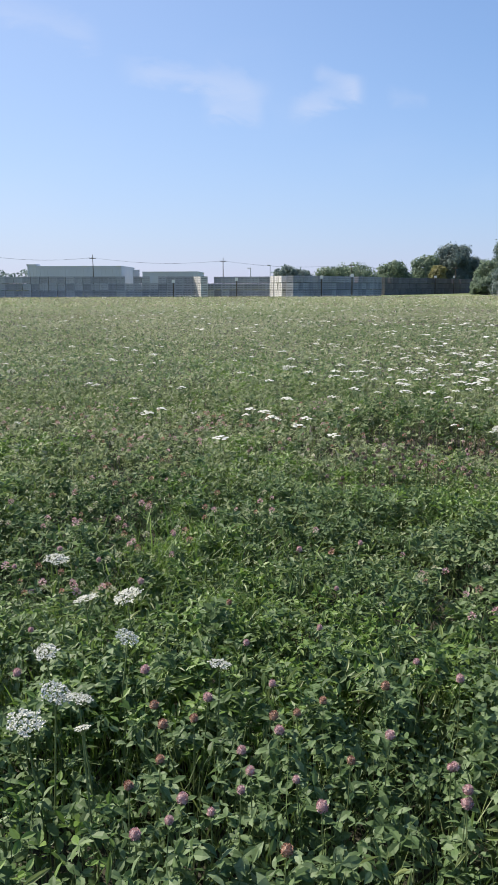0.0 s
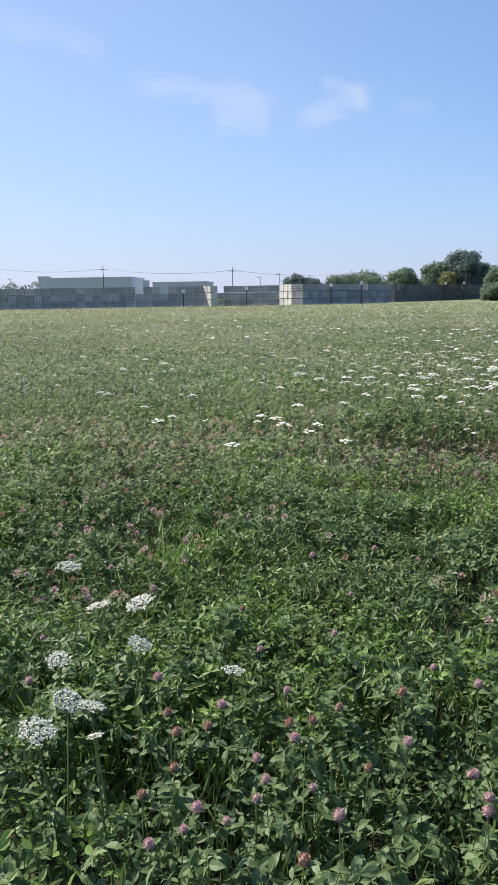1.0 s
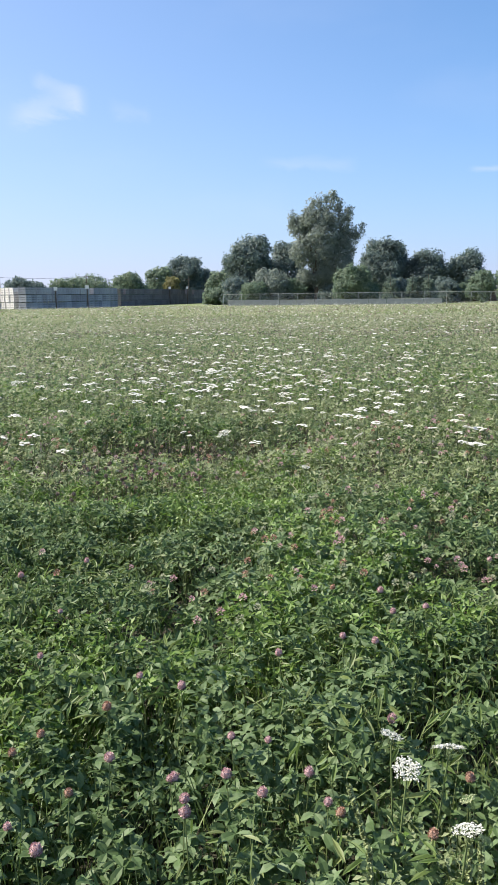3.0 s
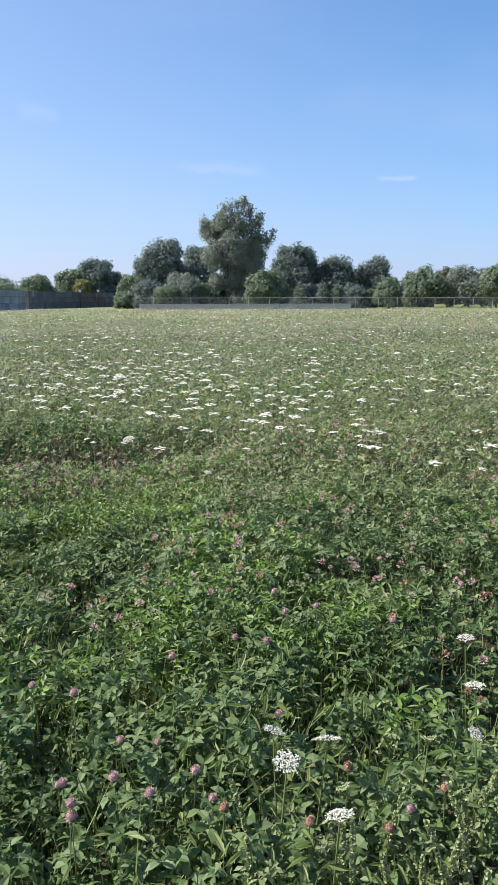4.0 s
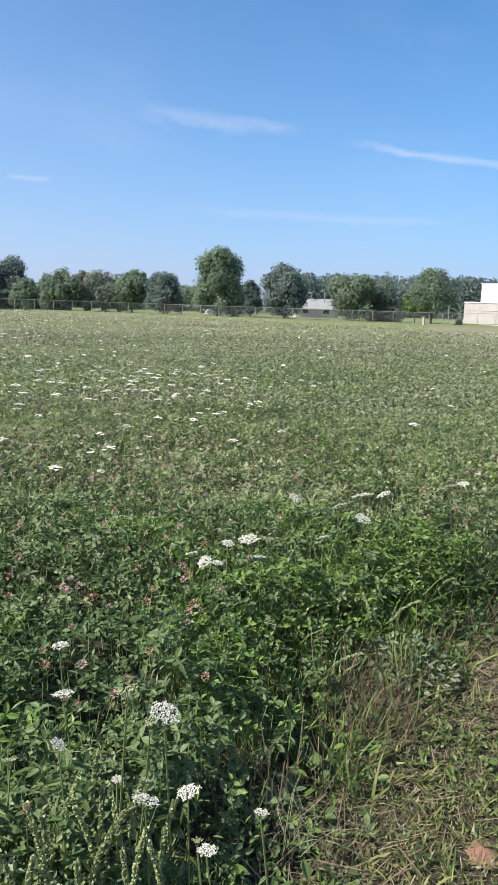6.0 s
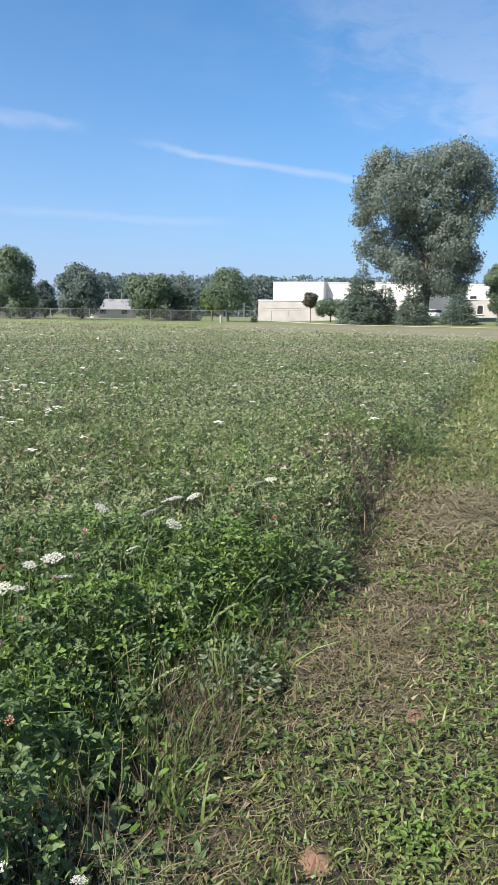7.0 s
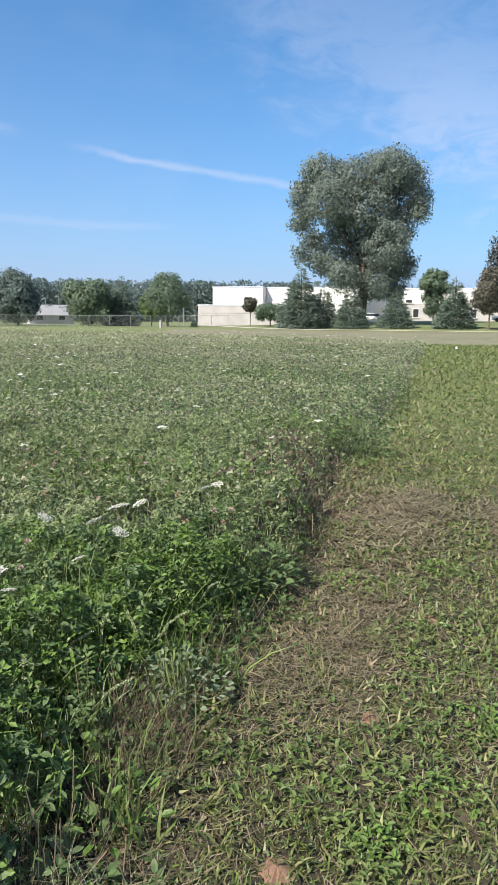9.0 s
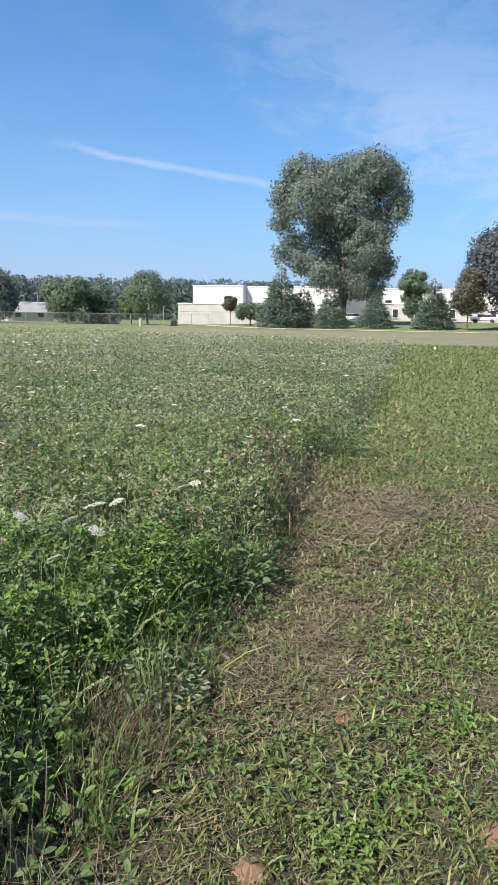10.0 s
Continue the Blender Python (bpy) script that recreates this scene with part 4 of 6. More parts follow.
PINK_B = [(0.56, 1.47), (0.63, 1.43), (0.45, 1.41), (0.74, 1.33), (1.04, 1.59), (0.71, 1.61), (0.74, 1.43), (0.61, 1.59), (1.12, 1.13), (1.36, 2.15), (1.46, 2.11),
          (2.0, 2.5), (2.22, 2.59), (2.12, 2.13), (1.19, 1.96), (1.1, 2.0), (0.89, 2.0), (0.45, 1.54), (1.27, 2.43), (1.41, 2.33), (2.17, 2.5), (1.64, 1.91)]
FADED = [(-0.21, 1.67), (-0.14, 1.74), (-0.24, 1.75), (-0.2, 1.53), (-0.26, 1.46), (0.06, 1.74), (0.12, 1.78), (0.75, 1.29), (0.88, 1.15), (1.07, 1.3), (1.02, 1.07), (1.23, 1.15)]
for x, y in PINK_A + PINK_B:
    clover_flower(x, y, 0.5 + q.normal(0, 0.015), 0.0285 * q.uniform(0.75, 1.15), q.uniform() < 0.22)
for x, y in FADED:
    clover_flower(x, y, 0.5 + q.normal(0, 0.015), 0.030 * q.uniform(0.85, 1.1), True)


def carrot_share(x, y):
    """How thick the umbels stand: a dense drift ahead, few towards the mown strip."""
    b, d = np.degrees(np.arctan2(x, y)), np.hypot(x, y)
    drift = np.exp(-((b - 17) / 8) ** 2 - ((d - 9.0) / 2.4) ** 2) + 0.8 * np.exp(-((b - 22) / 9) ** 2 - ((d - 21) / 6) ** 2) + 0.4 * np.exp(-((b - 32) / 7) ** 2 - ((d - 8) / 2) ** 2)
    drift = drift + 0.75 * np.exp(-((b - 46) / 4) ** 2 - ((d - 10.5) / 2.2) ** 2)
    wide = 0.20 * np.exp(-((b - 22) / 22) ** 2) * (d > 4.6) + 0.05 * (d > 5)
    return np.clip(drift * (0.25 + 1.5 * vnoise(x, y, 0.9, 52)) + wide * (0.35 + 1.3 * vnoise(x, y, 2.5, 51)), 0, 1) * (1 - ease(gap_patch(x, y) + low_zone(x, y))) * np.where(b > 62, 0.35, 1.0)


PLATE = ([(0, 0, 0.05)] + [(math.cos(a) * (0.5 - 0.13 * (i % 2)), math.sin(a) * (0.5 - 0.13 * (i % 2)), 0.0) for i, a in enumerate(np.linspace(0, 6.2832, 11)[:-1])],
         [(0, i, i % 10 + 1) for i in range(1, 11)])
TUFT = ([(0, 0, 0.16)] + [(math.cos(a) * 0.5, math.sin(a) * 0.5, 0.0) for a in np.linspace(0, 6.2832, 6)[:-1]], [(0, i, i % 5 + 1) for i in range(1, 6)])
s = Soup()
x, y = ring_points(r, 3.8, 14, 19)
k = r.uniform(0, 1, len(x)) < carrot_share(x, y)
x, y = x[k], y[k]
n = len(x)
wide = 0.05 + 0.09 * r.uniform(0, 1, n) ** 1.5
z = np.maximum(canopy(x, y) + 0.03, 0.5) + r.normal(0.03, 0.03, n)
for j in range(9):
    rad, a = wide * 0.42 * math.sqrt((j + 0.4) / 9), j * 2.4 + x * 40
    s.add(TUFT, np.stack([x + rad * np.cos(a), y + rad * np.sin(a), z + 0.13 * wide * (1 - (j + 0.4) / 9) + r.normal(0, 0.003, n)], 1), turns(a, r.normal(0, 0.14, n)), wide * r.uniform(0.26, 0.38, n), 0)
s.add(SPRIG, np.stack([x, y, np.zeros(n)], 1), turns(r.uniform(0, 6.28, n), r.normal(0, 0.03, n)), np.stack([np.full(n, 0.005), np.ones(n), z], 1), 1)
x, y = ring_points(r, 14, 100, 3.2)
k = r.uniform(0, 1, len(x)) < np.minimum(1.0, carrot_share(x, y) * 1.7 + 0.12)
x, y = x[k], y[k]
n = len(x)
z = np.maximum(canopy(x, y) + 0.04, 0.5) + r.normal(0.03, 0.04, n)
s.add(PLATE, np.stack([x, y, z], 1), turns(r.uniform(0, 6.28, n), r.normal(0, 0.12, n), r.normal(0, 0.12, n)), r.uniform(0.06, 0.14, n), 0)
tagged(new("wild_carrot_drift", s.mesh("wild_carrot_drift", [WHITE_PETAL, STEM])), "drift of white wild carrot umbels among the meadow", "wildflowers", kind="stuff")

# more clover heads farther off: petals round a small heart
s = Soup()
x, y = ring_points(r, 2.2, 7, 46)
k = (vnoise(x, y, 0.7, 61) > 0.42) & (rim(x, y) > 0.6) & (r.uniform(0, 1, len(x)) > 0.75 * ease((np.degrees(np.arctan2(x, y)) - 45) / 15)) & (gap_patch(x, y) < 0.3)
x, y = x[k], y[k]
n = len(x)
kind_ = r.uniform(0, 1, n)
for m, lo, hi in ((0, 0.0, 0.36), (1, 0.36, 0.64), (2, 0.64, 1.0)):
    f = (kind_ >= lo) & (kind_ < hi)
    c = f.sum()
    heart = np.stack([x, y, np.maximum(canopy(x, y), 0.38) + r.normal(0.045, 0.015, n)], 1)[f]
    size = 0.029 * r.uniform(0.7, 1.2, c)
    for j in range(26):
        u = 1 - 1.75 * (j + 0.5) / 26
        d = np.stack([np.full(c, math.sqrt(1 - u * u) * math.cos(j * 2.4)), np.full(c, math.sqrt(1 - u * u) * math.sin(j * 2.4)), np.full(c, u)], 1)
        yaw, tilt = outward(d + np.array([0, 0, 0.3]) + r.normal(0, 0.15, (c, 3)))
        s.add(PETAL, heart + d * size[:, None] * 0.26, turns(yaw, tilt, r.uniform(-0.6, 0.6, c)), np.stack([size * 0.75, size * 0.34, size * 0.4], 1), m)
tagged(new("clover_heads", s.mesh("clover_heads", [PINK, BROWN_HEAD, SWARD])), "scattered pink and faded clover heads in the meadow", "wildflowers", kind="stuff")

# the worn patch: dead stems and faded heads among thin grass
s = Soup()
x, y = ring_points(r, 3.8, 7.2, 1300)
k = r.uniform(0, 1, len(x)) < gap_patch(x, y) + 0.08 * low_zone(x, y)
x, y = x[k], y[k]
n = len(x)
s.add(SPRIG, np.stack([x, y, 0.02 + canopy(x, y) * r.uniform(0, 0.6, n)], 1), turns(r.uniform(0, 6.28, n), r.normal(1.2, 0.4, n), r.uniform(-1, 1, n)), np.stack([np.full(n, 0.005), np.ones(n), r.uniform(0.05, 0.16, n)], 1), 2)
x, y = ring_points(r, 3.8, 7.2, 3600)
k = r.uniform(0, 1, len(x)) < gap_patch(x, y)
x, y = x[k], y[k]
n = len(x)
s.add(LEAF3, np.stack([x, y, 0.03 + r.uniform(0, 0.10, n)], 1), turns(r.uniform(0, 6.28, n), r.normal(0.4, 0.5, n), r.normal(0, 0.5, n)), 0.042 * r.uniform(0.6, 1.4, n), 3)
x, y = ring_points(r, 3.8, 7.2, 12)
k = r.uniform(0, 1, len(x)) < gap_patch(x, y)
x, y = x[k], y[k]
n = len(x)
for t in range(6):
    d = r.normal(size=(n, 3))
    d /= np.linalg.norm(d, axis=1)[:, None]
    yaw, tilt = outward(d)
    s.add(TUFT, np.stack([x, y, canopy(x, y) + 0.02], 1) + d * 0.007, turns(yaw, tilt + 1.57), np.full(n, 0.02), 1)
tagged(new("dead_stems", s.mesh("dead_stems", [DEAD, BROWN_HEAD, STRAW, SWARD])), "dead brown stems and faded heads in a worn patch", "dead plants", kind="stuff")

# faded seed heads along the far edge and before the worn patch
s = Soup()
x = np.concatenate([r.uniform(5.4, 8.2, 150), r.normal(0.95, 0.35, 60)])
y = np.concatenate([meadow_edge(x[:150]) + r.uniform(0.05, 0.75, 150), r.normal(5.0, 0.25, 60)])
n = len(x)
z = np.maximum(0.16, canopy(x, y)) + r.uniform(0.0, 0.05, n)
for t in range(8):
    d = r.normal(size=(n, 3))
    d /= np.linalg.norm(d, axis=1)[:, None]
    yaw, tilt = outward(d)
    s.add(TUFT, np.stack([x, y, z], 1) + d * 0.009, turns(yaw, tilt + 1.57), np.full(n, 0.022), r.integers(0, 2))
s.add(SPRIG, np.stack([x, y, np.zeros(n)], 1), turns(r.uniform(0, 6.28, n), r.normal(0, 0.05, n)), np.stack([np.full(n, 0.004), np.ones(n), z], 1), 2)
m = 480
x = r.uniform(5.4, 8.0, m)
y = meadow_edge(x) + r.uniform(-0.02, 0.5, m)
s.add(SPRIG, np.stack([x, y, canopy(x, y) * r.uniform(0.2, 0.9, m)], 1), turns(r.uniform(0, 6.28, m), r.normal(0.7, 0.5, m), r.uniform(-1, 1, m)), np.stack([np.full(m, 0.004), np.ones(m), r.uniform(0.05, 0.2, m)], 1), 2)
tagged(new("faded_clover_heads", s.mesh("faded_clover_heads", [SEEDED, SEEDED_BROWN, DEAD])), "faded brown clover heads on dry stems", "dead plants", kind="stuff")

# ---- single plants along the edge ----


def ragweed(x, y, tall, arch, seed, label, mat=None, bead=0.0088, n=80, name="ragweed", group="ragweed spikes"):
    """An upright or arching spike set with small buds."""
    z = np.random.default_rng(seed)
    ob = tagged(new(name), label, "weed", group)
    ob.location, ob.rotation_euler = (x, y, 0), (0, 0, z.uniform(0, 6.28))
    top = [(arch * (k / 8) ** 3, 0, tall * (k / 8) - 0.5 * arch * max(0, k / 8 - 0.7) ** 1.2 * 2) for k in range(9)]
    bm = bmesh.new()
    tube(bm, top, [0.0026 - 0.00018 * k for k in range(9)], 5)
    part("stem", finish(bm, "stem", STEM), ob)
    u = z.uniform(0.62, 1.0, n)
    i = np.minimum((u * 8).astype(int), 7)
    p = np.array(top)
    c = p[i] + (p[i + 1] - p[i]) * (u * 8 - i)[:, None]
    a = z.uniform(0, 6.28, n)
    d = np.stack([np.cos(a), np.sin(a), z.normal(0.1, 0.4, n)], 1)
    yaw, tilt = outward(d)
    s = Soup()
    s.add(TUFT, c + d * bead * 0.7, turns(yaw, tilt + 1.57), np.stack([np.full(n, bead * 1.3)] * 2 + [np.full(n, bead * 5)], 1))
    part("spike", s.mesh("spike", [mat or RAGWEED]), ob)


SPIKES = ((1.36, 1.07), (1.31, 0.98), (1.20, 1.08), (1.21, 1.04), (1.11, 1.02), (0.99, 1.09), (0.94, 1.11), (1.00, 1.01), (1.30, 0.89), (1.18, 0.91), (1.12, 0.97), (0.79, 1.17),
          (0.75, 1.15), (1.23, 0.86), (1.17, 0.96), (1.03, 0.96), (1.41, 0.94), (1.44, 1.06), (1.08, 0.88), (1.34, 0.82), (1.26, 1.02), (1.39, 1.14), (0.90, 1.02))
for i, (x, y) in enumerate(SPIKES):
    ragweed(x, y, 0.54 + 0.025 * (i % 3), 0.02 + 0.05 * (i % 3), 80 + i, "ragweed with a pale green flower spike", None, 0.0072, 150)
for i, (x, y) in enumerate([(2.75 + 1.15 * (0.618 * k % 1), 1.36 + 0.62 * (0.755 * k % 1)) for k in range(18)]):
    ragweed(x, y, 0.29 + 0.02 * (i % 5), 0.15, 120 + i, "foxtail grass with a nodding bristly head", GREEN_UMBEL, 0.0068, 110, "foxtail", "foxtails")


def weed_clump(x, y, tall, wide, n, leaf, label, mat, seed, name="weed_clump"):
    """A leafy clump: stalks and oval leaves."""
    z = np.random.default_rng(seed)
    ob = tagged(new(name), label, "weed")
    ob.location = (x, y, 0)
    a, d = z.uniform(0, 6.28, n), np.sqrt(z.uniform(0, 1, n))
    p = np.stack([np.cos(a) * d * wide / 2, np.sin(a) * d * wide / 2, tall * (1 - 0.6 * d ** 2) * z.uniform(0.25, 1.0, n)], 1)
    yaw, tilt = outward(np.stack([np.cos(a), np.sin(a), z.normal(0.2, 0.5, n)], 1))
    s = Soup()
    s.add(LEAFLET, p, turns(yaw + z.normal(0, 0.5, n), tilt, z.normal(0, 0.5, n)), np.stack([leaf * z.uniform(0.9, 1.5, n)] * 3, 1) * z.uniform(0.6, 1.2, n)[:, None])
    part("foliage", s.mesh("foliage", [mat]), ob)
    m = n // 4
    s = Soup()
    s.add(SPRIG, np.stack([p[:m, 0] * 0.4, p[:m, 1] * 0.4, np.zeros(m)], 1), turns(z.uniform(0, 6.28, m), z.normal(0, 0.3, m), z.normal(0, 0.3, m)), np.stack([np.full(m, 0.004), np.ones(m), np.full(m, tall * 0.85)], 1))
    part("stem", s.mesh("stem", [STEM]), ob)


weed_clump(3.16, 1.20, 0.24, 0.42, 260, 0.030, "dusty grey-green leafy weed at the mown edge", DUSTY, 140)
weed_clump(8.9, 1.66, 0.55, 0.85, 340, 0.05, "tall leafy weed clump overhanging the mown edge", CLOVER, 141)
weed_clump(4.45, 1.36, 0.36, 0.55, 240, 0.046, "leafy clover clump at the mown edge", CLOVER, 142)
weed_clump(-0.75, 1.5, 0.5, 0.35, 70, 0.07, "broad-leaved weed among the clover", CLOVER, 143)


def tuft(x, y, tall, n, wide, seed, mat, label, fine=1.0, name="grass_tuft", group="grass tufts", shape=BLADE):
    """Grass blades that rise together from one foot."""
    z = np.random.default_rng(seed)
    p = np.stack([z.normal(0, wide, n), z.normal(0, wide, n), np.zeros(n)], 1)
    t = tall * z.uniform(0.6, 1.15, n)
    s = Soup()
    s.add(shape, p, turns(z.uniform(0, 6.28, n), z.normal(0, 0.28, n), z.normal(0, 0.28, n)), np.stack([z.uniform(0.004, 0.010, n) * fine, t, t], 1))
    ob = tagged(new(name), label, "grass", group)
    ob.location = (x, y, 0)
    part("foliage", s.mesh("foliage", [mat]), ob)


def rosette(x, y, tall, wide, seed):
    """A flat cushion of small round leaves."""
    z = np.random.default_rng(seed)
    a, d = z.uniform(0, 6.28, 120), np.sqrt(z.uniform(0, 1, 120))
    p = np.stack([np.cos(a) * d * wide / 2, np.sin(a) * d * wide / 2, tall * (1 - 0.6 * d ** 2) * z.uniform(0.3, 1, 120)], 1)
    s = Soup()
    s.add(LEAFLET, p, turns(z.uniform(0, 6.28, 120), z.normal(0.2, 0.4, 120), z.normal(0, 0.4, 120)), 0.024 * z.uniform(0.6, 1.4, 120))
    ob = tagged(new("low_weed"), "low cushion of fresh green leaves in the mown strip", "weed", "low weeds")
    ob.location = (x, y, 0.01)
    part("foliage", s.mesh("foliage", [FRESH]), ob)


ARCH = ([(w * (1 - k / 7), 0.9 * (k / 6) ** 2.2, math.sin(k / 6 * 1.9)) for k in range(7) for w in (-0.5, 0.5)], [(2 * k, 2 * k + 1, 2 * k + 3, 2 * k + 2) for k in range(6)])
for i, (x, y, h, n, w) in enumerate(((-0.24, 3.44, 0.40, 60, 0.06), (0.08, 3.52, 0.40, 60, 0.07), (-0.1, 3.5, 0.38, 50, 0.08), (1.3, 1.35, 0.42, 60, 0.08))):
    tuft(x, y, h, n, w, 150 + i, FRESH, "tuft of long fresh green grass among the clover")
for i, (x, y, h, n, w) in enumerate(((2.36, 1.02, 0.18, 40, 0.06), (2.52, 1.12, 0.20, 28, 0.05), (3.0, 1.38, 0.26, 30, 0.08), (2.75, 1.34, 0.24, 30, 0.07), (3.35, 1.5, 0.3, 30, 0.08))):
    tuft(x, y, h, n, w, 156 + i, GRASS, "tuft of broad green grass blades at the mown edge", 1.3)
for i, (x, y) in enumerate(((2.92, 1.22), (2.80, 1.12), (3.02, 1.30), (2.66, 1.16))):
    tuft(x, y, 0.20, 110, 0.09, 170 + i, DEAD, "tuft of thin dead brown grass", 0.4, group="dead tufts")
for i, (x, y) in enumerate(((2.38, 1.40), (2.30, 1.34), (2.02, 0.98))):
    tuft(x, y, 0.16, 46, 0.03, 176 + i, SWARD, "tuft of fine pale arching grass", 0.35, "arching_grass", "arching grasses", ARCH)
for i in range(46):
    x = 2.2 + 4.2 * ((i * 0.618) % 1.0)
    y = 0.75 * meadow_edge(x) - 1.7 * q.uniform() * x / 4
    tuft(x, float(y), 0.06 + 0.05 * q.uniform(), 16, 0.035, 180 + i, GRASS, "small green grass tuft in the mown strip", group="small grass tufts")
for i, (x, y, h, w) in enumerate(((2.82, 0.12, 0.09, 0.30), (3.38, 0.05, 0.08, 0.32), (3.05, -0.28, 0.08, 0.30), (2.55, 0.28, 0.06, 0.18), (4.75, 0.80, 0.08, 0.35), (3.9, -0.25, 0.07, 0.34), (5.2, 0.35, 0.07, 0.3), (2.3, -0.1, 0.06, 0.2))):
    rosette(x, y, h, w, 240 + i)
for i in range(14):
    x, y = -0.25 + q.normal(0, 0.30), 3.55 + q.normal(0, 0.22)
    tuft(x, y, 0.40, 26, 0.05, 260 + i, FRESH, "tuft of long fresh green grass among the clover", 1.5)


def bare_patch(x, y, size, seed):
    z = np.random.default_rng(seed)
    a = np.linspace(0, 6.2832, 19)[:-1]
    rr = size * (0.7 + 0.5 * z.uniform(0, 1, 18))
    vs = [(0, 0, 0.012)] + [(math.cos(t) * k, math.sin(t) * k * 0.7, -0.012) for t, k in zip(a, rr)]
    me = bpy.data.meshes.new("bare_patch")
    me.from_pydata(vs, [], [(0, i, i % 18 + 1) for i in range(1, 19)])
    me.materials.append(RED_SOIL)
    ob = tagged(new("bare_patch", me), "small bare patch of reddish soil in the mown strip", "soil patch", "bare patches", kind="structure")
    ob.location = (x, y, 0.026)


for i, (x, y, w) in enumerate(((2.37, 0.54, 0.07), (2.75, -0.13, 0.09), (2.15, 0.42, 0.05), (4.4, 0.35, 0.10), (3.3, 0.45, 0.05))):
    bare_patch(x, y, w, 190 + i)

# ---- trees and distant things ----
def dome_lobes(seed, tall, wide, low, n=15, airy=0.0):
    """Lobes (x, y, z, half width, half height) of a rounded crown: a heart and boughs round it, fewer and looser when airy."""
    r = np.random.default_rng(seed + 300)
    half, h = wide / 2, tall - low
    heart = [(0, 0, low + 0.47 * h, half * (0.80 - 0.2 * airy), h * 0.47)]
    u = np.concatenate([[0.90], r.uniform(0.10, 0.86, n)])
    a = np.arange(n + 1) * 2.39996 + r.normal(0, 0.35, n + 1)
    size = half * r.uniform(0.24, 0.40, n + 1) * (1 + 0.15 * airy)
    out = half * np.sqrt(np.maximum(0.03, 1 - (np.abs(u - 0.36) / 0.66) ** 2.3)) - size * (0.85 - 0.25 * airy)
    out[0] = 0.15 * half
    lobes = np.array(heart + [(out[k] * math.cos(a[k]), out[k] * math.sin(a[k]), low + h * u[k], size[k], size[k] * r.uniform(0.8, 1.15)) for k in range(n + 1)])
    lobes[1:, 2] = np.minimum(lobes[1:, 2], tall - lobes[1:, 4])
    return lobes


def lobed_crown(seed, lobes, leaves, leaf, mat, clump, wild=0.5, open_=0.0):
    """Leaves in many small clumps over the outside of overlapping lobes, thinner inside; open_ leaves out some clumps."""
    r = np.random.default_rng(seed + 600)
    lobes = np.asarray(lobes, float)
    axes = lobes[:, [3, 3, 4]]
    area = lobes[:, 3] * (lobes[:, 3] + lobes[:, 4])
    m = int(9 * area.sum() / clump ** 2 * (1 - open_))
    own = r.choice(len(lobes), m, p=area / area.sum())
    e = r.normal(size=(m, 3))
    e /= np.linalg.norm(e, axis=1)[:, None]
    c = lobes[own, :3] + e * axes[own] * r.uniform(0.74, 1.04, m)[:, None]
    buried = np.zeros(m, bool)
    for k in range(len(lobes)):
        buried |= (own != k) & (np.linalg.norm((c - lobes[k, :3]) / axes[k], axis=1) < 0.80)
    c, e = c[~buried], e[~buried]
    cs = clump * r.uniform(0.6, 1.35, len(c))
    pick = r.choice(len(c), leaves, p=cs ** 2 / np.sum(cs ** 2))
    d = r.normal(size=(leaves, 3))
    d /= np.linalg.norm(d, axis=1)[:, None]
    place = c[pick] + d * (cs[pick] * (1.05 - np.abs(r.normal(0, 0.3, leaves))))[:, None]
    inner = r.uniform(0, 1, leaves) < 0.14
    deep = r.choice(len(lobes), leaves, p=area / area.sum())
    place[inner] = (lobes[deep, :3] + d * axes[deep] * r.uniform(0.3, 0.75, leaves)[:, None])[inner]
    s = Soup()
    s.add(LEAF3, place, facing(0.45 * d + 0.9 * e[pick], r, wild), leaf * r.uniform(0.6, 1.35, leaves))
    return s.mesh("crown", [mat]), c


def limb_meshes(seed, tall, low, thick, tips, forked=1):
    """Trunks, and limbs that reach towards some of the crown's clumps."""
    r = np.random.default_rng(seed + 50)
    out = []
    top = low + (tall - low) * 0.62
    for k in range(forked):
        a = 6.2832 * k / forked + seed
        lean = 0.0 if forked == 1 else (tall * 0.05)
        pts = [(math.cos(a) * lean * (abs(z) / tall) ** 1.2 * 2.2 + 0.02 * z * math.sin(z * 0.4 + k), math.sin(a) * lean * (z / tall) * 2 + 0.02 * z * math.cos(z * 0.5), z)
               for z in np.linspace(-0.1, top, 7)]
        bm = bmesh.new()
        tube(bm, pts, [thick * (1.25 if i == 0 else 1 - 0.12 * i) / (1 if forked == 1 else 1.35) for i in range(7)], 8)
        out.append(("trunk", finish(bm, "trunk", BARK)))
    for i in r.permutation(len(tips))[:10]:
        t = Vector(tips[i])
        z0 = min(max(low * 0.8 + 0.25 * (t.z - low), low * 0.5), top * 0.9)
        a = Vector((0, 0, z0))
        mid = a.lerp(t, 0.5) + Vector((0, 0, 0.06 * tall * r.uniform(-0.3, 1)))
        bm = bmesh.new()
        tube(bm, [a, mid, t], [thick * 0.42, thick * 0.25, thick * 0.08], 5)
        out.append(("limb", finish(bm, "limb", BARK)))
    return out


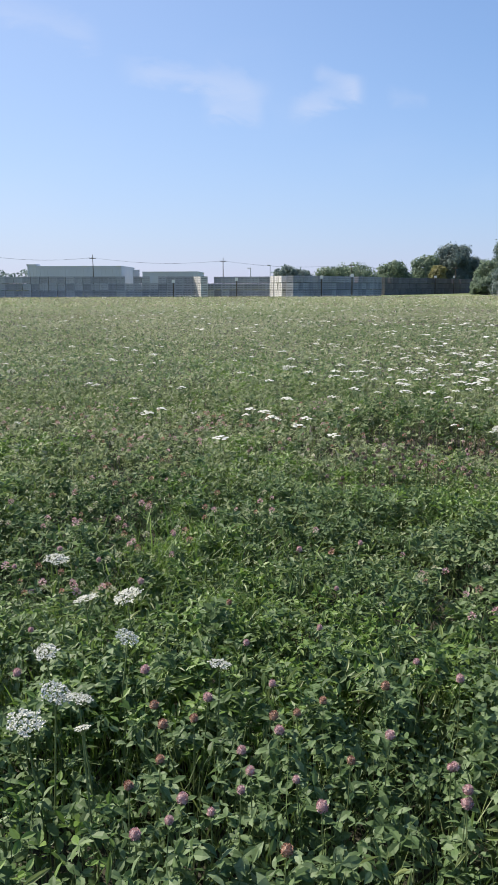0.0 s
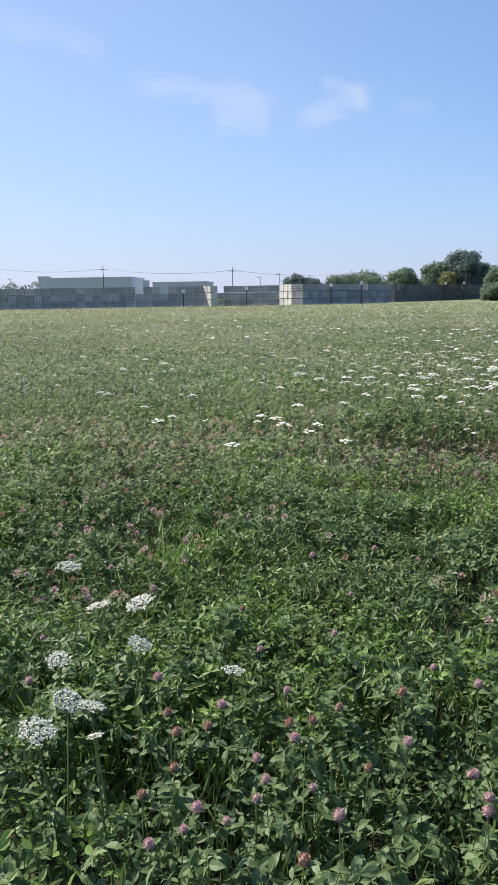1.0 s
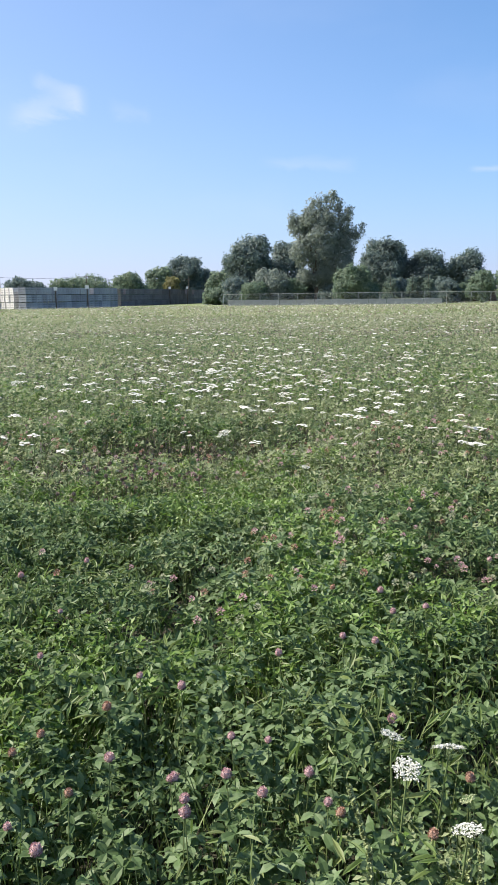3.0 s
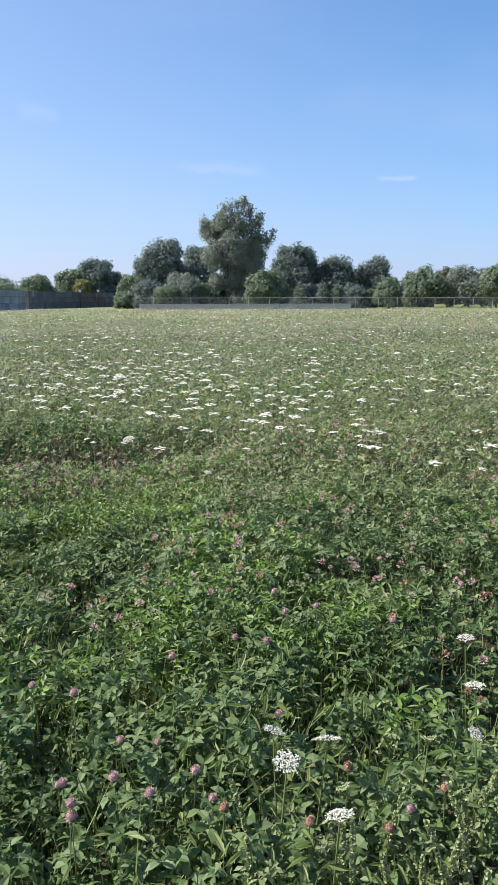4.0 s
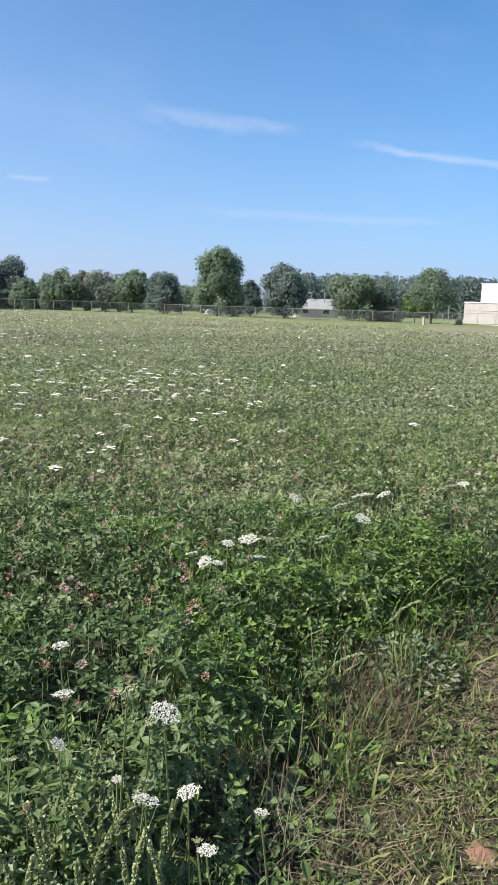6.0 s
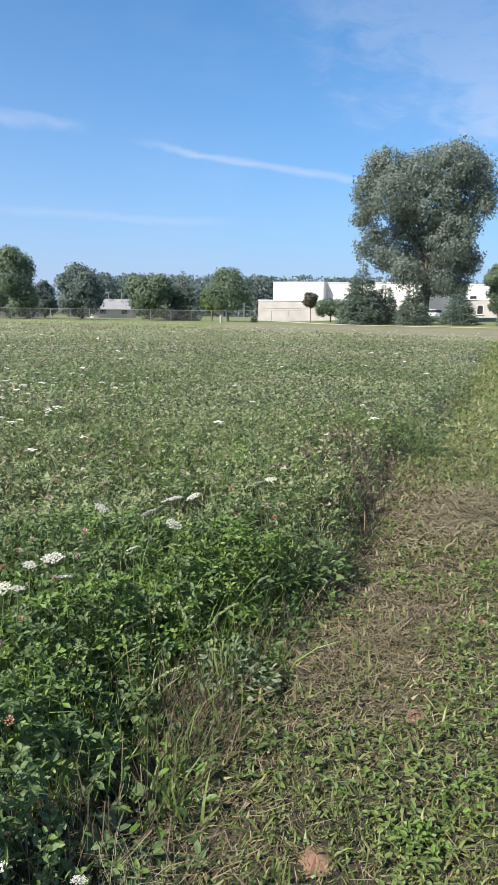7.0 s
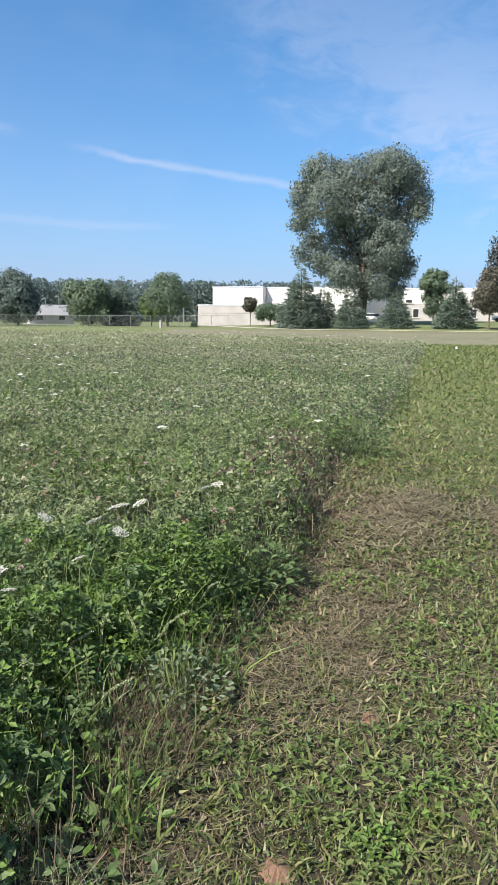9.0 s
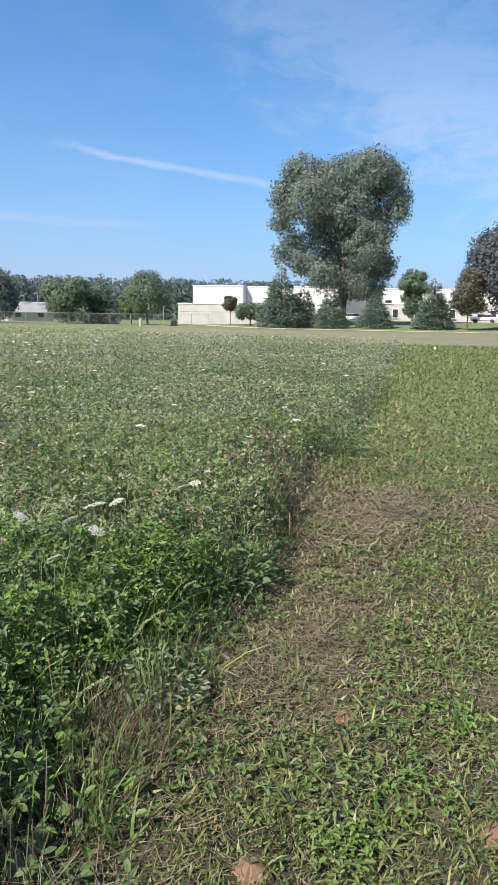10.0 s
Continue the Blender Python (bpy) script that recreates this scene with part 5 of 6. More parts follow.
def tree(name, bearing_deg, distance, tall, wide, mat, label, seed, low=None, leaves=3400, leaf=0.42, thick=None, forked=1, airy=0.0, group="", lobes=None, clump=None):
    x, y = spot(bearing_deg, distance)
    ob = tagged(new(name), label, "tree" if "shrub" not in name else "shrub", group)
    ob.location = (x, y, float(land(x, y)))
    ob.rotation_euler = (0, 0, -radians(bearing_deg) if lobes else seed * 1.3)
    low = tall * 0.14 if low is None else low
    shape = lobes or dome_lobes(seed, tall, wide, low, 15 if not airy else 11, airy)
    crown, tips = lobed_crown(seed, shape, int(leaves * 3.2), leaf, mat, clump or wide * 0.085, 0.62 if lobes else 0.42, 0.5 * airy)
    part("crown", crown, ob)
    for name_, me in limb_meshes(seed, tall, low, thick or (0.016 * tall + 0.05), tips, forked):
        part(name_, me, ob, "grey-brown bark")
    return ob


def conifer(name, bearing_deg, distance, tall, wide, label, seed, leaves=3800, mat=None, group=""):
    """A spruce: a close cone of drooping branches with a ragged outline."""
    r = np.random.default_rng(seed)
    n, wide = int(leaves * 2.8), wide * 1.16
    x, y = spot(bearing_deg, distance)
    ob = tagged(new(name), label, "conifer", group)
    ob.location = (x, y, float(land(x, y)))
    boughs = int(90 * tall)
    up = np.sqrt(r.uniform(0.0, 1, boughs))
    up = 0.02 + 0.97 * (1 - up)
    turn = r.uniform(0, 6.2832, boughs)
    reach = wide / 2 * ((1 - up) ** 0.78 * r.uniform(0.78, 1.16, boughs) + 0.02) * np.minimum(1, 0.72 + up * 3)
    w = r.choice(boughs, n, p=(reach + 0.1) / np.sum(reach + 0.1))
    t = r.uniform(0.10, 1, n) ** 0.6
    ang = turn[w] + r.normal(0, 0.30, n) * (0.35 + 0.65 * t)
    p = np.stack([np.cos(ang) * reach[w] * t, np.sin(ang) * reach[w] * t, tall * up[w] - 0.26 * reach[w] * t + 0.16 * reach[w] * t ** 3 + r.normal(0, 0.05, n)], 1)
    p[:, 2] = np.maximum(p[:, 2], 0.05)
    a2 = ang + r.normal(0, 0.6, n)
    yaw, tilt = outward(np.stack([np.cos(a2), np.sin(a2), r.normal(-0.05, 0.4, n)], 1))
    s = Soup()
    s.add(NEEDLES, p, turns(yaw, tilt, r.uniform(-1, 1, n)), (0.26 + tall * 0.026) * r.uniform(0.6, 1.3, n))
    part("crown", s.mesh("crown", [mat or HAZED_NEEDLE]), ob)
    bm = bmesh.new()
    tube(bm, [(0, 0, -0.1), (0, 0, tall * 0.5), (0, 0, tall * 0.99)], [tall * 0.022, tall * 0.013, 0.02], 7)
    part("trunk", finish(bm, "trunk", BARK), ob, "grey-brown bark")
    return ob


# boughs of the two cottonwoods: x across, y deep, z up, half width, half height
FENCE_COTTONWOOD = [(1.2, 0, 10.2, 3.2, 4.6), (-2.8, 0.6, 13.2, 1.7, 1.7), (-1.0, -0.8, 14.6, 1.4, 2.0), (-2.4, -1, 9.0, 1.9, 2.6), (4.8, 0.5, 13.2, 1.2, 2.4), (5.2, 0.4, 10.0, 1.4, 2.4), (1.6, 0.3, 14.2, 2.2, 2.0),
                    (6.8, 0, 11.6, 0.7, 1.3), (7.8, 0.3, 12.8, 0.35, 0.9), (4.0, -0.6, 6.8, 2.2, 2.4), (1.0, 0.4, 4.8, 2.6, 2.0), (-1.8, 0.5, 4.6, 1.3, 1.6),
                    (-0.6, 0.5, 16.6, 0.45, 1.5), (0.6, -0.4, 17.2, 0.4, 1.6), (1.7, 0.6, 16.8, 0.45, 1.6), (2.8, -0.2, 17.3, 0.45, 1.5), (3.9, 0.3, 16.4, 0.45, 1.6), (5.4, -0.3, 15.4, 0.45, 1.2), (-4.1, 0, 14.4, 0.45, 1.2)]
LAWN_COTTONWOOD = [(3.0, 0, 22.6, 3.9, 3.2), (6.2, 1, 21.2, 2.6, 2.6), (-6.8, 1, 22.2, 3.3, 3.0), (-1.8, -1.5, 21.8, 2.8, 2.6), (7.2, 1.5, 18.8, 2.0, 2.6), (7.8, -0.5, 16.6, 1.3, 1.5), (-9.6, 0, 18.6, 2.0, 2.6),
                   (-9.9, 0.5, 15.4, 1.5, 1.7), (-5.4, -3, 17.8, 3.2, 3.4), (-0.6, 0, 17.2, 4.8, 4.4), (3.6, 2.5, 15.6, 3.6, 3.8), (-3.4, 2, 13.4, 2.8, 2.8), (3.0, -3, 11.6, 3.4, 3.6), (5.6, 0.5, 8.8, 2.0, 2.2), (-0.6, 2, 10.4, 3.0, 3.6),
                   (-8.0, 1, 12.8, 1.5, 1.7), (-9.6, -1, 10.6, 1.2, 1.3), (-6.2, 0.5, 9.6, 2.4, 2.0), (-3.0, -2, 7.2, 2.2, 1.8), (2.4, -1.5, 6.6, 2.4, 2.2), (0.4, 0.5, 5.4, 1.8, 1.6), (4.4, 0, 5.2, 1.5, 1.4)]

# trees behind the crates
tree("broadleaf_tree", 2.77, 190, 6.3, 6.5, HAZED_DARK, "small dark green tree behind the stacked crates", 1, leaves=1500, leaf=0.55, group="trees behind crates")
tree("broadleaf_tree", 3.84, 195, 5.4, 6.0, HAZED_DARK, "low dark green tree behind the stacked crates", 2, leaves=1300, leaf=0.55, group="trees behind crates")
tree("broadleaf_tree", 6.1, 200, 6.0, 9.0, HAZED_GREEN, "green tree partly hidden behind stacked crates", 3, leaves=1700, leaf=0.55, group="trees behind crates")
tree("broadleaf_tree", 7.77, 205, 6.9, 13.0, HAZED_GREEN, "broad green tree behind the stacked crates", 4, leaves=2200, leaf=0.55, group="trees behind crates")
tree("broadleaf_tree", 10.51, 215, 7.9, 9.5, HAZED_GREEN, "rounded green tree behind the dark slatted screen", 5, leaves=2000, leaf=0.6, group="trees behind crates")
tree("broadleaf_tree", 12.72, 225, 9.6, 8.5, HAZED_GREEN, "green tree behind the dark slatted screen", 6, leaves=2300, leaf=0.6)
tree("broadleaf_tree", 14.58, 230, 13.0, 11.0, HAZED_DARK, "tall rounded dark green tree", 7, leaves=4200, leaf=0.6, low=1.5, group="tall dark trees")
tree("broadleaf_tree", 16.05, 235, 9.4, 9.0, HAZED_DARK, "dark green tree beside a taller one", 8, leaves=2600, leaf=0.6, low=1.0)
tree("broadleaf_tree", 13.6, 205, 6.6, 4.4, LEAF_YELLOW, "small tree with yellowing leaves", 9, leaves=1300, leaf=0.5, low=1.0)

# trees along the fence
tree("broadleaf_tree", 17.5, 172, 7.4, 8.0, HAZED_GREEN, "green tree at the end of the slatted screen", 10, leaves=2300, leaf=0.5, low=0.4)
tree("broadleaf_tree", 19.29, 165, 13.6, 10.6, HAZED_DARK, "tall dense dark green tree", 11, leaves=5200, leaf=0.5, low=1.0, group="tall dark trees")
tree("broadleaf_tree", 21.85, 170, 12.6, 8.5, HAZED_DARK, "dark green tree next to the cottonwood", 12, leaves=4000, leaf=0.5, low=1.0, group="tall dark trees")
tree("shrub", 16.74, 140, 2.8, 4.2, HAZED_GREEN, "tall green shrub behind the fence", 13, leaves=1800, leaf=0.36, low=0.1, group="shrubs along fence")
tree("shrub", 20.96, 135, 5.8, 6.6, HAZED_GREY, "large grey-green shrub behind the fence, leaves paled for haze", 14, leaves=2600, leaf=0.36, low=0.1, group="shrubs along fence")
tree("shrub", 19.68, 132, 3.6, 4.6, HAZED_GREEN, "green shrub behind the fence", 15, leaves=1800, leaf=0.34, low=0.1, group="shrubs along fence")
tree("cottonwood", 24.1, 138, 19.0, 12.8, HAZED_SILVER, "tall grey-green cottonwood with upright limbs, leaves paled for haze", 16, leaves=9500, leaf=0.36, low=2.2, forked=3, thick=0.28, lobes=FENCE_COTTONWOOD, clump=0.62, airy=0.7)
for k, (b, tall_, wide_, m_) in enumerate(((18.3, 4.6, 5.6, HAZED_DARK), (22.4, 4.4, 5.2, HAZED_GREEN), (23.4, 3.6, 4.4, HAZED_DARK), (25.5, 3.4, 4.2, HAZED_DARK), (27.9, 3.8, 4.4, HAZED_GREEN), (30.3, 4.2, 4.4, HAZED_DARK), (33.4, 4.0, 4.6, HAZED_DARK), (34.4, 3.0, 4.0, HAZED_GREEN))):
    tree("shrub", b, 136 + 2 * (k % 3), tall_, wide_, m_, "spreading green shrub at the foot of taller trees", 220 + k, leaves=1500, leaf=0.38, low=0.1, group="shrubs along fence")
tree("broadleaf_tree", 26.7, 128, 6.0, 6.0, HAZED_GREEN, "small round green tree by the fence", 17, leaves=2600, leaf=0.36, low=0.7)
tree("broadleaf_tree", 28.97, 150, 11.7, 9.0, HAZED_DARK, "dense dark green tree with a round crown", 18, leaves=4600, leaf=0.46, low=0.8, group="tall dark trees")
conifer("arborvitae", 29.46, 126, 4.8, 3.6, "olive green evergreen shrub behind the fence", 19, 1900, group="evergreens along fence")
tree("broadleaf_tree", 31.81, 152, 9.4, 8.6, HAZED_DARK, "dark green round tree behind the fence", 20, leaves=3600, leaf=0.46, low=0.6, group="tall dark trees")
conifer("arborvitae", 31.03, 126, 4.6, 3.0, "olive green evergreen shrub behind the fence", 21, 1700, group="evergreens along fence")
conifer("arborvitae", 32.11, 126, 4.6, 3.2, "olive green evergreen shrub behind the fence", 22, 1700, group="evergreens along fence")
tree("broadleaf_tree", 34.69, 155, 9.3, 8.4, HAZED_DARK, "dark green round tree beside a low house", 23, leaves=3600, leaf=0.46, low=0.6, group="tall dark trees")
tree("broadleaf_tree", 35.76, 132, 5.0, 4.6, HAZED_GREEN, "small green tree behind the fence", 24, leaves=1900, leaf=0.36, low=0.4)
tree("broadleaf_tree", 38.31, 150, 7.6, 7.4, HAZED_GREEN, "green tree beside a low house", 25, leaves=2900, leaf=0.46, low=0.4, airy=0.6)
tree("broadleaf_tree", 39.88, 156, 7.5, 6.0, LEAF_RED, "tree with reddish brown leaves", 26, leaves=2000, leaf=0.44, low=0.6, airy=0.6)
tree("broadleaf_tree", 41.35, 150, 7.2, 8.4, HAZED_GREY, "grey-green tree behind the fence, leaves paled for haze", 27, leaves=2700, leaf=0.44, low=0.4, airy=0.6)
tree("broadleaf_tree", 43.22, 146, 7.6, 6.4, HAZED_GREEN, "green round tree behind the fence", 28, leaves=2700, leaf=0.42, low=0.4)
tree("broadleaf_tree", 45.57, 142, 7.3, 6.6, HAZED_DARK, "dark green round tree behind the fence", 29, leaves=2900, leaf=0.42, low=0.3, group="tall dark trees")
tree("broadleaf_tree", 49.51, 138, 11.5, 9.2, HAZED_GREEN, "tall green tree with a pointed crown", 30, leaves=5200, leaf=0.42, low=0.5)
tree("broadleaf_tree", 51.86, 150, 6.8, 4.4, HAZED_DARK, "narrow dark green tree", 31, leaves=1700, leaf=0.42, low=0.4)
tree("broadleaf_tree", 54.41, 136, 9.1, 7.6, HAZED_DARK, "dark green tree behind the chain-link fence", 32, leaves=4000, leaf=0.42, low=0.4, group="tall dark trees")
tree("broadleaf_tree", 59.31, 136, 7.6, 8.8, HAZED_GREEN, "broad green tree behind the chain-link fence", 33, leaves=3600, leaf=0.42, low=0.3)
conifer("pine_tree", 61.66, 138, 8.9, 5.6, "dark green pine behind the chain-link fence", 34, 3300)
tree("locust_tree", 64.97, 134, 9.0, 7.6, HAZED_GREEN, "green feathery tree with a visible trunk", 35, leaves=2800, leaf=0.34, low=1.6, thick=0.2)
tree("broadleaf_tree", 63.8, 138, 6.2, 4.2, LEAF_LIGHT, "small light green tree with a forked trunk", 36, leaves=1500, leaf=0.36, low=1.4, forked=2)
tree("crabapple_tree", 71.03, 128, 4.6, 2.4, LEAF_RED, "small reddish tree with a thin trunk", 37, leaves=900, leaf=0.3, low=2.4, thick=0.08, airy=0.6)
tree("crabapple_tree", 72.51, 122, 3.4, 4.6, HAZED_GREEN, "low spreading green ornamental tree", 38, leaves=1500, leaf=0.3, low=1.2, thick=0.12)
tree("cottonwood", 79.3, 121, 25.9, 21.5, HAZED_GREY, "huge grey-green cottonwood with a broad crown, leaves paled for haze", 39, leaves=24000, leaf=0.36, low=4.6, forked=4, thick=0.42, lobes=LAWN_COTTONWOOD, clump=0.95, airy=0.75)
conifer("spruce", 74.75, 112, 8.9, 6.2, "dark green spruce on the lawn", 40, 5200, group="spruces on lawn")
conifer("spruce", 76.41, 114, 6.4, 4.2, "dark green spruce close beside a taller one", 41, 3000, group="spruces on lawn")
conifer("spruce", 78.37, 112, 5.9, 4.8, "green spruce on the lawn", 42, 3400, group="spruces on lawn")
conifer("spruce", 81.59, 113, 5.4, 4.8, "green spruce on the lawn", 43, 3400, group="spruces on lawn")
conifer("spruce", 85.7, 112, 7.2, 5.0, "green spruce on the lawn", 44, 3800, group="spruces on lawn")
tree("birch_tree", 84.23, 116, 8.2, 4.2, HAZED_GREEN, "slender green tree with an open crown", 45, leaves=2200, leaf=0.34, low=1.6, thick=0.12, airy=1.0)
tree("maple_tree", 90.9, 114, 15.8, 11.5, LEAF_PURPLE, "large purple-leaved maple on the lawn", 46, leaves=9000, leaf=0.42, low=2.0, thick=0.3)
tree("maple_tree", 88.05, 110, 8.2, 4.6, LEAF_RED, "small reddish tree in front of a purple maple", 47, leaves=2300, leaf=0.36, low=2.0, thick=0.12)


def far_woods(name, b0, b1, distance, tall, mat, label, seed, n):
    """A distant belt of wood: crowns of differing height in one mass."""
    r = np.random.default_rng(seed)
    s = Soup()
    bs = np.sort(r.uniform(b0, b1, int((b1 - b0) * 5.5)))
    for b in bs:
        d, h = distance + r.uniform(-12, 12), tall * r.uniform(0.86, 1.04)
        x, y = spot(b, d)
        k = int(1.9 * n / len(bs))
        u = r.uniform(0, 1, k)
        w = h * 0.30 * np.sqrt(np.maximum(0.05, 1 - np.abs(u - 0.4) ** 2 * 2.4))
        a = r.uniform(0, 6.2832, k)
        p = np.stack([x + np.cos(a) * w, y + np.sin(a) * w, u * h], 1)
        v = np.stack([np.cos(a), np.sin(a), r.normal(0.3, 0.6, k)], 1)
        s.add(LEAF3, p, facing(v, r, 0.5), 1.0 * r.uniform(0.6, 1.3, k))
    tagged(new(name, s.mesh(name, [mat])), label, "woods", kind="stuff")


far_woods("far_woods", 53.04, 78.47, 290, 14.6, HAZED_DARK, "distant belt of dark green woods", 60, 26000)
far_woods("far_woods", 79.44, 102.01, 300, 14.0, HAZED_DARK, "distant belt of woods behind the buildings", 61, 9000)
far_woods("far_woods", 32.5, 53.04, 250, 8.0, HAZED_GREEN, "distant low belt of green trees", 62, 9000)
far_woods("far_woods", -25.57, -15.22, 330, 8.0, HAZED_DARK, "distant low trees behind the warehouse", 63, 3000)

far_woods("far_woods", 11.5, 36, 260, 6.5, HAZED_DARK, "distant low hedge and trees behind the fence", 64, 9000)

# ---- crates ----


def crate_mesh(name, mat, w=1.18, d=1.1, h=1.02):
    """An open-slatted wooden field crate: skids, corner posts, boards with gaps."""
    bm = bmesh.new()
    x, y = w / 2, d / 2
    for px in (-x, x - 0.09):
        for py in (-y, y - 0.09):
            box(bm, px, px + 0.09, py, py + 0.09, 0.0, h - 0.01)
    for k in range(3):
        px = -x + 0.1 + k * (w - 0.3) / 2
        box(bm, px, px + 0.1, -y + 0.1, y - 0.1, 0.0, 0.06)
    n = 3
    bh = (h - 0.10) / n
    for k in range(n):
        z = 0.08 + k * bh
        for py, s in ((-y - 0.022, 0.02), (y + 0.002, 0.02)):
            box(bm, -x, x, py, py + s, z, z + bh - 0.045)
        for px, s in ((-x - 0.022, 0.02), (x + 0.002, 0.02)):
            box(bm, px, px + s, -y, y, z, z + bh - 0.045)
    for px in (-x - 0.01, -0.05, x - 0.09):
        box(bm, px, px + 0.1, -y - 0.05, -y - 0.024, 0.05, h - 0.02)
        box(bm, px, px + 0.1, y + 0.024, y + 0.05, 0.05, h - 0.02)
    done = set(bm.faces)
    # Added inner box, coloured dark to put shade into the board gaps.
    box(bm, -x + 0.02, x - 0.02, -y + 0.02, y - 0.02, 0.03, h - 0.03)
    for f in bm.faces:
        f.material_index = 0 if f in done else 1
    return finish(bm, name, [mat, SHADE_WOOD])


CRATE, CRATE_DARK, CRATE_SUNLIT = crate_mesh("crate", HAZED_CRATE_WOOD), crate_mesh("crate", DARK_WOOD), crate_mesh("crate", SUNLIT_WOOD)


def crate_wall(a, b, tiers, mesh, label, group, ragged=0.0, seed=0):
    """Stacked crates side by side from a to b."""
    r = np.random.default_rng(seed)
    a, b = Vector((*a, 0)), Vector((*b, 0))
    n = max(1, round((b - a).length / 1.24))
    turn = math.atan2((b - a).y, (b - a).x)
    for i in range(n):
        p = a.lerp(b, (i + 0.5) / n)
        top = tiers - (1 if r.uniform() < ragged else 0)
        for k in range(top):
            ob = tagged(new("crate", mesh), label, "crate", group)
            ob.location = (p.x + r.normal(0, 0.02), p.y + r.normal(0, 0.04), float(land(p.x, p.y)) + 1.03 * k)
            ob.rotation_euler = (0, 0, turn + r.normal(0, 0.012))


GREY_LABEL = "weathered grey wooden field crate stacked on others, blued for haze"
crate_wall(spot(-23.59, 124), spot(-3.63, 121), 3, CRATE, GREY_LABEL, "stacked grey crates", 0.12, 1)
crate_wall(spot(-3.80, 120.6), spot(-3.22, 118.0), 3, CRATE_SUNLIT, "wooden crate at the end of a stack, sunlight put into its pale colour", "stacked grey crates", 0.0, 2)
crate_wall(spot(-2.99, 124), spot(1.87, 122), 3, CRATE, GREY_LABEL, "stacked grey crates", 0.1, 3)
crate_wall(spot(1.8, 116.5), spot(2.72, 112.6), 3, CRATE_SUNLIT, "wooden crate at the end of a stack, sunlight put into its pale colour", "stacked grey crates", 0.0, 4)
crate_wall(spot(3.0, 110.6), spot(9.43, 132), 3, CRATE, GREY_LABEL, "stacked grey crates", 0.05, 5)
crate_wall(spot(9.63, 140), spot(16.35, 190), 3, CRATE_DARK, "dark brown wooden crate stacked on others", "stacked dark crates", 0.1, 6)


def crate_post(bearing_deg, distance, tall, label):
    """A dark upright post with a small white board at its head."""
    x, y = spot(bearing_deg, distance)
    ob = tagged(new("marker_post"), label, "post", "posts along the crates")
    ob.location, ob.rotation_euler = (x, y, float(land(x, y))), (0, 0, -radians(bearing_deg))
    part("post", box_mesh("post", POLE_WOOD, (-0.09, 0.09, -0.09, 0.09, -0.05, tall), bevel=0.01), ob)
    part("board", box_mesh("board", WHITE_PAINT, (-0.24, 0.24, -0.13, -0.10, tall - 0.5, tall - 0.02), bevel=0.01), ob, "white painted board")


for b, d, h in ((-5.49, 118, 2.6), (-0.88, 119, 2.9), (5.31, 114, 3.1), (7.52, 120, 3.4), (13.41, 162, 3.6), (14.68, 170, 3.7)):
    crate_post(b, d, h, "dark wooden post with a white board beside crates")

# ---- warehouse, poles and wires behind the crates ----


def hall(name, a, b, deep, tall, mat, label, ribs=0, ground_z=0.0, roof_lip=0.25):
    """A long flat-roofed building with a front from a to b."""
    a, b = Vector((*a, 0)), Vector((*b, 0))
    ob = tagged(new(name), label, "building")
    ob.location, ob.rotation_euler = (a.x, a.y, ground_z), (0, 0, math.atan2((b - a).y, (b - a).x))
    w = (b - a).length
    bm = bmesh.new()
    box(bm, 0, w, 0, deep, -0.3, tall - roof_lip)
    part("wall", finish(bm, "wall", mat), ob)
    rib = box_mesh("rib", mat, (-0.06, 0.06, -0.06, 0.0, 0, tall - roof_lip - 0.02))
    for k in range(ribs):
        part("rib", rib, ob).location = ((k + 0.5) * w / ribs, 0, 0)
    part("roof", box_mesh("roof", METAL_WALL, (-0.12, w + 0.12, -0.12, deep + 0.12, tall - roof_lip, tall), bevel=0.03), ob, "pale metal roof edge")
    return ob


wh = hall("warehouse", spot(-15.71, 232), spot(-9.2, 226), 24, 7.4, METAL_WALL, "long pale grey metal warehouse with a flat roof", 26)
part("parapet", box_mesh("parapet", METAL_WALL, (-0.2, 2.6, -0.2, 4, 7.41, 7.9), bevel=0.03), wh)
wh = hall("warehouse", spot(-7.7, 226), spot(-3.7, 224), 20, 5.8, METAL_WALL, "lower pale grey metal warehouse wing", 16)
unit = tagged(new("roof_unit", box_mesh("roof_unit", METAL_WALL, (-0.9, 0.9, -0.8, 0.8, 0, 6.3), (-1.05, 1.05, -0.95, 0.95, 6.3, 6.42), bevel=0.03)), "grey plant housing between the warehouse wings", "plant housing")
unit.location = (*spot(-8.14, 232), 0)


def utility_pole(bearing_deg, distance, tall, label):
    x, y = spot(bearing_deg, distance)
    ob = tagged(new("utility_pole"), label, "utility pole", "utility poles")
    ob.location, ob.rotation_euler = (x, y, 0), (0, 0, -radians(bearing_deg))
    bm = bmesh.new()
    tube(bm, [(0, 0, -0.2), (0, 0, tall * 0.5), (0.03, 0, tall)], [0.13, 0.11, 0.08], 9)
    part("pole", finish(bm, "pole", POLE_WOOD), ob)
    part("crossarm", box_mesh("crossarm", POLE_WOOD, (-0.8, 0.8, -0.2, -0.08, tall - 1.0, tall - 0.86), bevel=0.01), ob)
    for k in (-0.9, 0.0, 0.9):
        bm = bmesh.new()
        tube(bm, [(k, -0.14, tall - 0.86), (k, -0.14, tall - 0.7)], [0.05, 0.035], 7)
        part("insulator", finish(bm, "insulator", CONCRETE), ob)
    return Vector((x, y, tall - 0.7))


